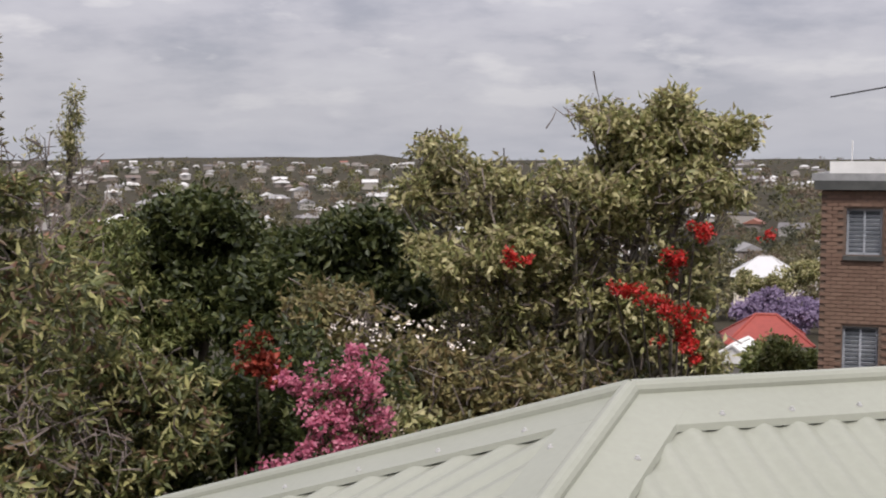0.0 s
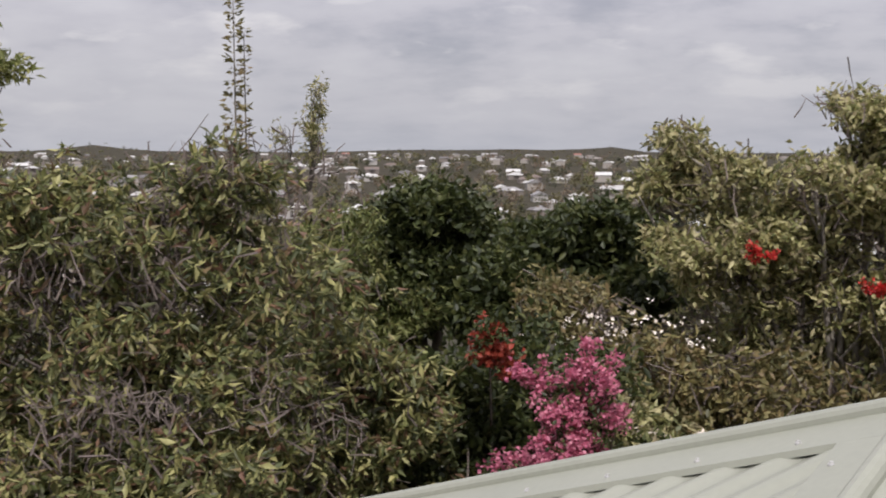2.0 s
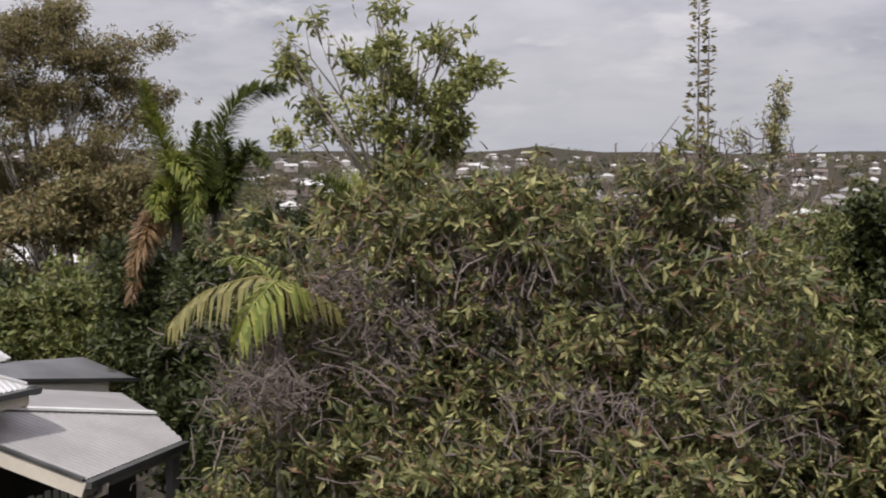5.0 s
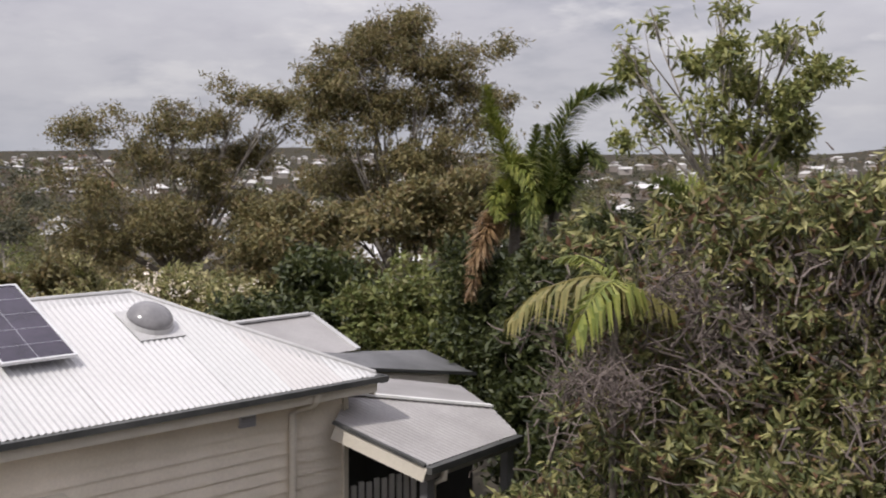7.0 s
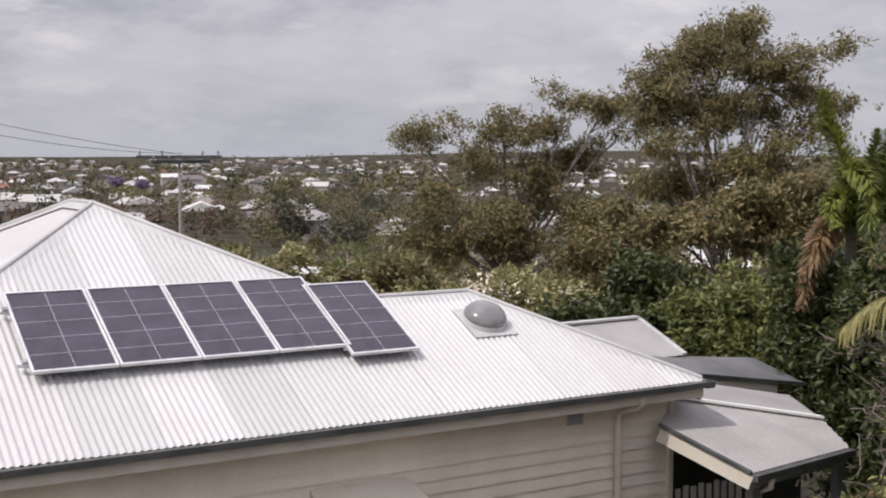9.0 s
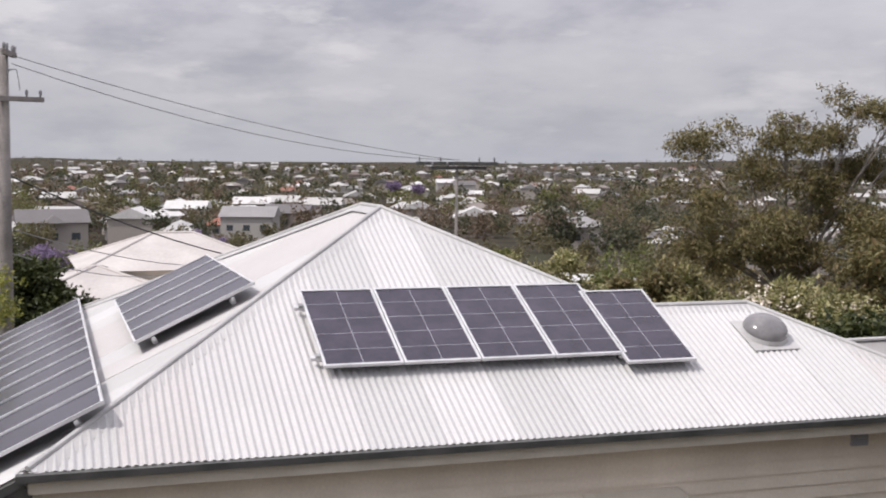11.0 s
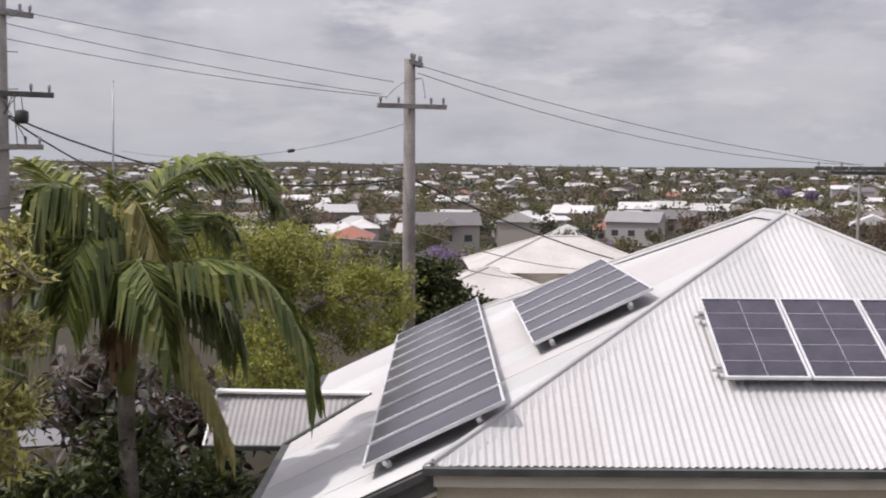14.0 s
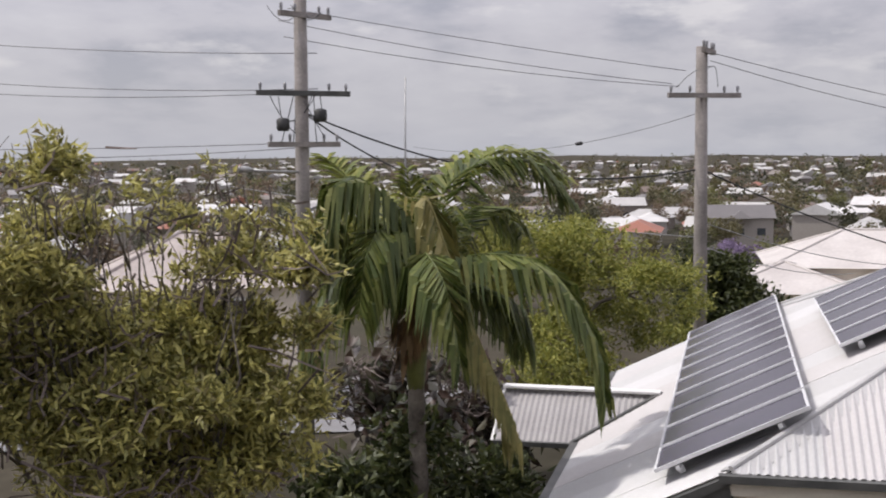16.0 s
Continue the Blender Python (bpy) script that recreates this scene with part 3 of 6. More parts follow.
def corrugated(origin, across, down, start, width, reach, pitch=0.076, depth=0.02, per=8, normal=None, begin=None):
    """A sheet of sine corrugations: it spans width along across, and each line runs from begin(s) to reach(s) along down."""
    g = Geo()
    n = max(2, int(round(width / pitch * per)) + 1)
    nv = normal or Vector(across).cross(Vector(down)).normalized()
    if nv.z < 0:
        nv = -nv
    for i in range(n):
        s = start + width * i / (n - 1)
        h = depth / 2 * math.cos(2 * math.pi * s / pitch)
        for d in (begin(s) if begin else 0.0, reach(s) if begin else max(reach(s), 0.001)):
            g.v.append(tuple(Vector(origin) + Vector(across) * s + Vector(down) * d + nv * h))
    for i in range(n - 1):
        a = 2 * i
        g.f.append((a, a + 1, a + 3, a + 2))
    return g


def clipped_sheets(root, poly, across, up, material, pitch=0.076, depth=0.016, cover=0.762, per=8):
    """Corrugated sheets that fill a flat outline: lines run along up, from one edge of the outline to the other."""
    o, e, u = Vector(poly[0]), Vector(across).normalized(), Vector(up).normalized()
    nv = e.cross(u).normalized()
    if nv.z < 0:
        nv = -nv
    w = nv.cross(u)
    if w.dot(e) < 0:
        w = -w
    flat = [((Vector(p) - o).dot(w), (Vector(p) - o).dot(u)) for p in poly]

    def span(x):
        hits = []
        for (x0, y0), (x1, y1) in zip(flat, flat[1:] + flat[:1]):
            if (x0 - x) * (x1 - x) <= 0 and abs(x1 - x0) > 1e-6:
                hits.append(y0 + (y1 - y0) * (x - x0) / (x1 - x0))
        return min(hits), max(hits)

    lo, hi = min(p[0] for p in flat) + 0.003, max(p[0] for p in flat) - 0.003
    s0 = lo
    while s0 < hi - 0.02:
        wide = min(cover, hi - s0)
        part("roof_sheet", corrugated(o, w, u, s0, wide, lambda s: span(min(s, hi))[1], pitch, depth, per, nv, lambda s: span(min(s, hi))[0]), material, root, smooth=True)
        s0 += cover


# ---- the pale green roof in front ----


def build_green_roof():
    ang, tp = radians(15.5), 0.465
    apex = Vector((0.37, 2.37, EYE - 0.452))
    r = Vector((math.cos(ang), math.sin(ang), 0))
    c = Vector((r.y, -r.x, 0))
    m = Matrix(((r.x, -c.x, 0, apex.x), (r.y, -c.y, 0, apex.y), (0, 0, 1, apex.z), (0, 0, 0, 1)))
    root = thing("green_roof", m, "pale green corrugated steel hip roof of the near house", "roof", kind="")
    k = math.sqrt(1 + tp * tp)
    low = -0.0085
    RL, DP = 5.2, 3.0
    # local: x along the ridge, y away from the camera
    near, left = Vector((0, -1, -tp)), Vector((-1, 0, -tp))
    s0 = -DP
    while s0 < RL - 0.01:
        part("roof_sheet", corrugated((0, 0, low), (1, 0, 0), near, s0, 0.76, lambda s: DP, begin=lambda s: max(0.03, -s + 0.03), per=10, depth=0.011), M_GREENROOF, root, smooth=True)
        s0 += 0.76
    s0 = -DP
    while s0 < DP - 0.01:
        part("roof_sheet", corrugated((0, 0, low), (0, 1, 0), left, s0, 0.75, lambda s: DP, begin=lambda s: abs(s) + 0.03, per=10, depth=0.009), M_GREENROOF, root, smooth=True)
        s0 += 0.75
    part("far_slope", Geo().poly((0, 0, low), (RL, 0, low), (RL, DP, low - tp * DP), (-DP, DP, low - tp * DP)), M_GREENROOF, root)
    # cappings: a rolled top with a flat wing on each side
    def cap(name, a, b, wings, w=0.125):
        a, b = Vector(a), Vector(b)
        g = Geo().tube([a, b], 0.021, 14)
        for out in wings:
            o = Vector(out)
            g.poly(a + Vector((0, 0, 0.004)), b + Vector((0, 0, 0.004)), b + o * w + Vector((0, 0, 0.004)), a + o * w + Vector((0, 0, 0.004)))
            g.poly(a + o * w + Vector((0, 0, 0.004)), b + o * w + Vector((0, 0, 0.004)), b + o * (w + 0.004) - Vector((0, 0, 0.008)), a + o * (w + 0.004) - Vector((0, 0, 0.008)))
        return part(name, g, M_GREENROOF, root, smooth=False)
    cap("ridge_cap", (0, 0, 0), (RL, 0, 0), [near / k, Vector((0, 1, -tp)) / k])
    hip_n, hip_f = Vector((-1, -1, -tp)), Vector((-1, 1, -tp))
    cap("hip_cap", (0, 0, 0), hip_n * DP, [Vector((0.74, -0.61, -0.28)), Vector((-0.61, 0.74, -0.28))], 0.115)
    cap("hip_cap", (0, 0, 0), hip_f * DP, [Vector((-0.61, -0.74, -0.28)), Vector((0.74, 0.61, -0.28))], 0.115)
    # roofing screws on the cappings
    for base, step, off, n in ((Vector((0, 0, 0)), Vector((0.152, 0, 0)), near / k * 0.1, 30), (Vector((0, 0, 0)), hip_n * 0.14, Vector((0.74, -0.61, -0.28)) * 0.09, 16),
                               (Vector((0, 0, 0)), hip_n * 0.14, Vector((-0.61, 0.74, -0.28)) * 0.09, 16), (Vector((0, 0, 0)), hip_f * 0.14, Vector((-0.61, -0.74, -0.28)) * 0.09, 16)):
        for i in range(1, n):
            p = base + step * i + off
            part("screw", Geo().tube([p + Vector((0, 0, 0.002)), p + Vector((0, 0, 0.006))], 0.006, 10).tube([p + Vector((0, 0, 0.006)), p + Vector((0, 0, 0.010))], 0.0035, 6), M_CAP, root)
    # gutter, fascia and walls below, out of sight
    g = Geo().box((RL / 2 - DP / 2, 0, -tp * DP - 1.4 - 0.35), (RL + DP - 1.0, 2 * DP - 1.0, 2.9))
    g.box((RL / 2 - DP / 2, 0, -5.2), (RL + DP - 1.0, 2 * DP - 1.0, 3.0))
    part("wall", g, M_CREAM, root)


build_green_roof()

# ---- the white-roofed house ----
HOUSE = Matrix.Translation((-10.77, -1.15, EYE - 2.67)) @ pose(0, 0, 0, 0, 0, 93.2)
TAU = 0.478
A_APEX, D_APEX, D_BACK, LEN, D_WING = 4.33, 4.37, 5.40, 10.43, 2.05
LOW_A = -1.85
DEPTH = D_APEX + D_BACK


def front_reach(a):
    if a < A_APEX:
        return a * D_APEX / A_APEX
    if a < A_APEX + D_APEX - D_WING:
        return D_APEX - (a - A_APEX)
    if a < LEN - D_WING:
        return D_WING
    return LEN - a


def left_reach(d):
    if d < D_APEX:
        return d * A_APEX / D_APEX
    if d < D_BACK:
        return A_APEX
    return A_APEX * max(0.0, (DEPTH - d) / D_APEX)


def build_house():
    root = thing("weatherboard_house", HOUSE, "cream weatherboard house with a white corrugated hip roof", "house")
    zb = -(EYE - 2.67)
    up_f, up_l = Vector((0, 1, TAU)), Vector((1, 0, TAU))
    # front slope, sheet by sheet
    s0, i = 0.0, 0
    while s0 < LEN - 0.01:
        w = min(0.762, LEN - s0)
        part("roof_sheet", corrugated((0, -0.04, 0.003 * (i % 2)), (1, 0, 0), up_f, s0, w, front_reach, per=8), M_WHITEROOF, root, smooth=True)
        s0 += 0.762
        i += 1
    # north slope, which runs on down over the verandah
    s0, i = 0.0, 0
    while s0 < DEPTH - 0.01:
        w = min(0.762, DEPTH - s0)
        part("roof_sheet", corrugated((0, 0, 0.003 * (i % 2)), (0, 1, 0), up_l, s0, w, left_reach, begin=lambda s: LOW_A, per=8), M_WHITEROOF, root, smooth=True)
        s0 += 0.762
        i += 1
    zr, zw = TAU * D_APEX, TAU * D_WING
    ax2 = A_APEX + D_APEX - D_WING
    right_a = A_APEX + D_APEX
    part("rear_slope", Geo().poly((A_APEX, D_APEX, zr), (right_a, 0, 0), (right_a, DEPTH, 0), (A_APEX, D_BACK, zr))
         .poly((A_APEX, D_BACK, zr), (right_a, DEPTH, 0), (0, DEPTH, 0)), M_WHITEROOF, root)
    part("wing_slope", Geo().poly((ax2, D_WING, zw), (LEN - D_WING, D_WING, zw), (LEN, 2 * D_WING, 0), (ax2, 2 * D_WING, 0))
         .poly((LEN, 0, 0), (LEN, 2 * D_WING, 0), (LEN - D_WING, D_WING, zw)), M_WHITEROOF, root)

    def cap(a, b, s1, s2, w=0.17):
        a, b = Vector(a) + Vector((0, 0, 0.03)), Vector(b) + Vector((0, 0, 0.03))
        g = Geo().tube([a, b], 0.03, 8)
        for o in (s1, s2):
            o, dip = Vector(o) * w, Vector((0, 0, -0.014))
            g.poly(a, b, b + o + dip, a + o + dip)
        part("ridge_cap", g, M_CAP, root)

    cap((0, 0, 0), (A_APEX, D_APEX, zr), (0.74, -0.6, -0.29), (-0.6, 0.74, -0.29))
    cap((A_APEX, D_APEX, zr), (A_APEX, D_BACK, zr), (-0.9, 0, -0.42), (0.9, 0, -0.42))
    cap((A_APEX, D_APEX, zr), (ax2, D_WING, zw), (-0.74, -0.6, -0.29), (0.6, 0.74, -0.29))
    cap((ax2, D_WING, zw), (LEN - D_WING, D_WING, zw), (0, -0.9, -0.42), (0, 0.9, -0.42))
    cap((LEN - D_WING, D_WING, zw), (LEN, 0, 0), (-0.74, -0.6, -0.29), (0.6, 0.74, -0.29))
    cap((A_APEX, D_BACK, zr), (0, DEPTH, 0), (-0.6, -0.74, -0.29), (0.74, 0.6, -0.29))
    # gutters, fascias, soffits
    part("gutter", Geo().box((LEN / 2, -0.085, -0.035), (LEN + 0.2, 0.1, 0.065)), M_GUTTER, root)
    part("gutter", Geo().box((LEN + 0.06, 2.0, -0.045), (0.11, 4.2, 0.085)), M_GUTTER, root)
    part("fascia", Geo().box((LEN / 2, -0.02, -0.13), (LEN, 0.03, 0.13)), M_CREAMTRIM, root)
    part("fascia", Geo().box((LEN - 0.01, 2.0, -0.16), (0.03, 4.0, 0.15)), M_CREAMTRIM, root)
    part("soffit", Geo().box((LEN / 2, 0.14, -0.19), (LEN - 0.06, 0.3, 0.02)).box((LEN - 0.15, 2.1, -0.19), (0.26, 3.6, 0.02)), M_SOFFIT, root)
    part("barge", Geo().beam((0.0, -0.03, -0.05), (LOW_A, -0.03, -0.05 + TAU * LOW_A), 0.1, 0.07).beam((0.0, -0.02, -0.16), (LOW_A, -0.02, -0.16 + TAU * LOW_A), 0.03, 0.15), M_GUTTER, root)
    part("barge_board", Geo().beam((0.0, 0.0, -0.19), (LOW_A, 0.0, -0.19 + TAU * LOW_A), 0.035, 0.17), M_CREAMTRIM, root)
    part("gutter", Geo().box((LOW_A - 0.05, DEPTH / 2, TAU * LOW_A - 0.05), (0.11, DEPTH, 0.09)), M_GUTTER, root)
    # wall core and boards
    part("wall", Geo().box((LEN / 2 - 0.13, 2.1, (zb - 0.24) / 2), (LEN - 0.32, 3.5, -zb - 0.25)).box((3.3, 6.5, (zb - 0.24) / 2), (6.4, 5.4, -zb - 0.25)), M_CREAM, root)
    rows = int((-zb - 0.26) / 0.15)
    me = Geo().box((0, 0, 0), (LEN - 0.28, 0.022, 0.162), pose(0, 0, 0, -10, 0, 0)).mesh("board", M_CREAM)
    for i in range(rows):
        ob = part("board", me, None, root)
        ob.location = (LEN / 2 - 0.11, 0.32, -0.28 - 0.15 * i)
    me = Geo().box((0, 0, 0), (0.022, 3.6, 0.162), pose(0, 0, 0, 0, -10, 0)).mesh("board", M_CREAM)
    for i in range(rows):
        ob = part("board", me, None, root)
        ob.location = (LEN - 0.25, 2.12, -0.28 - 0.15 * i)
    part("corner_post", Geo().box((LEN - 0.23, 0.3, (zb - 0.24) / 2), (0.07, 0.07, -zb - 0.25)), M_CREAMTRIM, root)
    # verandah side wall and floor line under the low slope
    part("side_wall", Geo().box((-0.5, 0.35, (zb + TAU * LOW_A * 0.5) / 2 - 0.2), (1.9, 0.08, -zb - 0.9)), M_CREAM, root)
    part("verandah_wall", Geo().box((0.3, 5.0, -2.6), (0.1, 9.0, 3.4)), M_CREAM, root)
    # downpipe, vent, window hood
    part("downpipe", Geo().tube([(9.47, -0.07, -0.05), (9.47, -0.05, -0.17), (9.48, 0.03, -0.235), (9.42, 0.21, -0.29), (9.355, 0.235, -0.35), (9.35, 0.235, -0.5), (9.35, 0.235, zb + 0.1)], 0.045, 10), M_CREAMTRIM, root, "cream painted downpipe", smooth=True)
    g = Geo().box((8.75, 0.29, -0.32), (0.21, 0.04, 0.17))
    for k in range(4):
        g.box((8.75, 0.265, -0.385 + 0.04 * k), (0.18, 0.02, 0.012))
    part("wall_vent", g, M_BUSBAR, root, "grey metal wall vent")
    g = Geo().poly((5.4, 0.3, -0.7), (6.5, 0.3, -0.7), (6.72, -0.18, -1.02), (5.42, -0.18, -1.02)).poly((5.42, -0.18, -1.02), (6.72, -0.18, -1.02), (6.72, -0.18, -1.07), (5.42, -0.18, -1.07))
    g.poly((5.4, 0.3, -0.7), (5.42, -0.18, -1.02), (5.42, -0.18, -1.07), (5.4, 0.3, -1.17)).poly((6.5, 0.3, -0.7), (6.5, 0.3, -1.17), (6.72, -0.18, -1.07), (6.72, -0.18, -1.02))
    part("window_hood", g, M_CREAMTRIM, root, "cream sheet-metal window hood")
    g = Geo().box((6.06, 0.29, -1.9), (1.1, 0.05, 1.4))
    part("window", g, M_GLASS, root)
    return root


HOUSE_ROOT = build_house()


def build_porch():
    """The lower grey roofs at the house's far end."""
    root = thing("porch_roof", HOUSE @ Matrix.Translation((LEN, 0, 0)), "grey corrugated porch roof on posts beside the house", "porch")
    # eave B to C, left verge B to L, ridge R0 to R1
    B, C, L = Vector((-0.154, -1.000, -0.898)), Vector((1.809, -0.705, -0.898)), Vector((-0.618, 0.050, -0.487))
    R0, R1 = Vector((0.096, 0.579, -0.332)), Vector((2.000, -0.081, -0.679))
    clipped_sheets(root, [L, B, C, R1, R0], (C - B).normalized(), (L - B), M_GREYROOF)
    back = Vector((0.9, 1.4, -0.02))
    part("rear_slope", Geo().poly(R0, R1, R1 + back, R0 + back), M_GREYROOF, root)
    up = Vector((0, 0, 0.025))
    part("ridge_cap", Geo().beam(R0 + up, R1 + up, 0.12, 0.03), M_WHITE, root)
    drop = Vector((0, 0, -0.11))
    part("barge_board", Geo().beam(B + drop, L + drop, 0.035, 0.17), M_CREAMTRIM, root)
    part("barge_cap", Geo().beam(B + Vector((0, 0, 0.005)), L + Vector((0, 0, 0.005)), 0.07, 0.035), M_GUTTER, root)
    part("gutter", Geo().beam(B + Vector((0, -0.05, -0.05)), C + Vector((0, -0.05, -0.05)), 0.1, 0.08), M_GUTTER, root)
    part("fascia", Geo().beam(B + Vector((0, 0.03, -0.14)), C + Vector((0, 0.03, -0.14)), 0.03, 0.1), M_GREYROOF, root)
    zb = -(EYE - 2.67)
    for p in (B.lerp(C, 0.09), B.lerp(C, 0.96)):
        part("post", Geo().box((p.x, p.y + 0.12, (p.z - 0.1 + zb) / 2), (0.12, 0.12, p.z - 0.1 - zb)), M_DARKROOF, root)
    q = B.lerp(C, 0.16)
    part("downpipe", Geo().tube([q + Vector((0, -0.05, -0.08)), q + Vector((0, -0.04, -0.2)), q + Vector((-0.05, 0.1, -0.3)), Vector((q.x - 0.05, q.y + 0.1, zb + 0.1))], 0.045, 10), M_CREAMTRIM, root, smooth=True)
    for k in range(9):
        part("baluster", Geo().box((0.05 + 0.13 * k, 0.45, -1.75), (0.07, 0.03, 0.6 + 0.05 * (k % 2))), M_WHITE, root)
    # black panel added in place of the deep shade under the porch
    part("dark_wall", Geo().box((1.0, 0.75, -2.6), (3.0, 0.1, 3.4)), M_WIRE, root, "black panel standing in for the shade under the porch roof")
    # upper grey roof behind
    up = thing("rear_roof", HOUSE @ Matrix.Translation((LEN, 2.2, 0)), "grey steel skillion and gable roof behind the house", "roof")
    o = Vector((LEN, 2.2, 0))

    def loc(*p):
        return Vector(p) - o

    part("gable_roof", Geo().poly(loc(11.0, 3.2, -0.36), loc(13.04, 3.2, -0.36), loc(13.08, 4.4, 0.075), loc(11.0, 4.4, 0.06)).poly(loc(11.0, 4.4, 0.06), loc(13.08, 4.4, 0.075), loc(13.04, 5.6, -0.36), loc(11.0, 5.6, -0.36))
         .poly(loc(13.02, 3.22, -0.38), loc(13.02, 5.58, -0.38), loc(13.05, 4.4, 0.05)), M_GREYROOF, up)
    part("ridge_cap", Geo().beam(loc(11.0, 4.4, 0.08), loc(13.1, 4.4, 0.09), 0.16, 0.03), M_CAP, up)
    part("verge_cap", Geo().beam(loc(13.05, 3.2, -0.345), loc(13.09, 4.4, 0.09), 0.09, 0.03), M_CAP, up)
    part("skillion_roof", Geo().poly(loc(11.0, 2.5, -0.24), loc(14.88, 2.5, -0.846), loc(14.6, 3.3, -0.55), loc(11.0, 3.3, -0.19))
         .poly(loc(11.0, 2.5, -0.28), loc(11.0, 3.3, -0.23), loc(14.6, 3.3, -0.59), loc(14.88, 2.5, -0.886)), M_DARKROOF, up)
    part("gutter", Geo().beam(loc(11.0, 2.46, -0.265), loc(14.9, 2.46, -0.875), 0.08, 0.05), M_GUTTER, up)
    part("fascia", Geo().beam(loc(11.0, 2.49, -0.38), loc(14.3, 2.49, -0.895), 0.03, 0.19), M_CREAMTRIM, up)
    part("flue", Geo().beam(loc(13.9, 2.2, -1.02), loc(14.4, 2.1, -1.1), 0.08, 0.06), M_WHITE, up)
    # dark colour here puts the shade below the roofs into the wall
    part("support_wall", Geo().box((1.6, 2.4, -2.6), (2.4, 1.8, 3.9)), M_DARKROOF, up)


build_porch()

# ---- solar panels ----
PW, PL = 0.835, 1.47


def solar_panel(gaps=True):
    root = thing("solar_panel", Matrix(), "dark blue solar panel in an aluminium frame on the white roof", "solar panel", "solar panels on the roof")
    t = 0.035
    part("cell_panel", Geo().box((0, 0, 0), (PW - 0.03, PL - 0.03, 0.02)), M_CELL, root, "dark violet-blue glazed solar cells")
    g = Geo()
    for sx in (-1, 1):
        g.box((sx * (PW / 2 - 0.012), 0, 0.004), (0.024, PL, t))
        g.box((0, sx * (PL / 2 - 0.012), 0.004), (PW - 0.048, 0.024, t))
    part("frame", g, M_ALU, root, "aluminium frame")
    if gaps:
        part("cell_gap", Geo().box((0, 0, 0.0105), (0.005, PL - 0.05, 0.003)), M_BUSBAR, root)
        for k in range(1, 5):
            part("cell_gap", Geo().box((0, -PL / 2 + PL * k / 5, 0.0105), (PW - 0.05, 0.005, 0.003)), M_BUSBAR, root)
    for y in (-PL * 0.36, PL * 0.30):
        rail = part("rail", Geo().box((0, y, -0.045), (PW + 0.02, 0.04, 0.04)), M_ALU, root, "aluminium mounting rail")
        for x in (-PW * 0.3, PW * 0.3):
            part("foot", Geo().box((x, y, -0.1), (0.03, 0.06, 0.07)), M_ALU, rail)
    return root


PANEL = solar_panel()
th = math.degrees(math.atan(TAU))
spots = []
# front slope: x along the eave, y up the slope
for k in range(4):
    spots.append(HOUSE @ Matrix.Translation((2.83 + 0.85 * (k + 0.5), 1.655, 0.15 + TAU * 1.655)) @ pose(0, 0, 0, th, 0, 0))
spots.append(HOUSE @ Matrix.Translation((6.575, 1.49, 0.15 + TAU * 1.49)) @ pose(0, 0, 0, th, 0, 0))
# north slope: local x towards the rear, y up the slope
north = pose(0, 0, 0, 0, -th, 0) @ pose(0, 0, 0, 0, 0, -90)
for k in range(10):
    spots.append(HOUSE @ Matrix.Translation((0.0, 0.42 + 0.885 * (k + 0.5), 0.17)) @ north)
for k in range(5):
    spots.append(HOUSE @ Matrix.Translation((1.75, 2.7 + 0.85 * (k + 0.5), 0.17 + TAU * 1.75)) @ north)
PANEL.matrix_basis = spots[0]
for m in spots[1:5]:
    copy_thing(PANEL, m)
for y in (-PL * 0.36, PL * 0.30):
    stub = part("rail_end", Geo().box((-PW / 2 - 0.04, y, -0.03), (0.12, 0.045, 0.04)), M_ALU, PANEL, "aluminium rail end")
    part("clamp", Geo().box((-PW / 2 - 0.03, y, 0.0), (0.05, 0.05, 0.03)), M_STEEL, stub)
PLAIN = solar_panel(False)
PLAIN.matrix_basis = spots[5]
for m in spots[6:]:
    copy_thing(PLAIN, m)


def build_skylight():
    root = thing("skylight", HOUSE @ Matrix.Translation((8.22, 1.42, 0.02 + TAU * 1.42)) @ pose(0, 0, 0, th, 0, 0), "smoked dome skylight set in the white roof", "skylight")
    part("flashing", Geo().box((0, -0.03, 0.015), (0.6, 0.62, 0.012)), M_CAP, root)
    part("collar", Geo().tube([(0, 0, 0.0), (0, 0, 0.075)], [0.29, 0.27], 24), M_CAP, root)
    pts = [(0, 0, 0.07 + 0.17 * math.sin(a)) for a in np.linspace(0, 1.5, 7)]
    part("dome", Geo().tube(pts, [0.27 * math.cos(a) for a in np.linspace(0, 1.5, 7)], 24), M_DOME, root, "grey smoked plastic dome", smooth=True)


build_skylight()


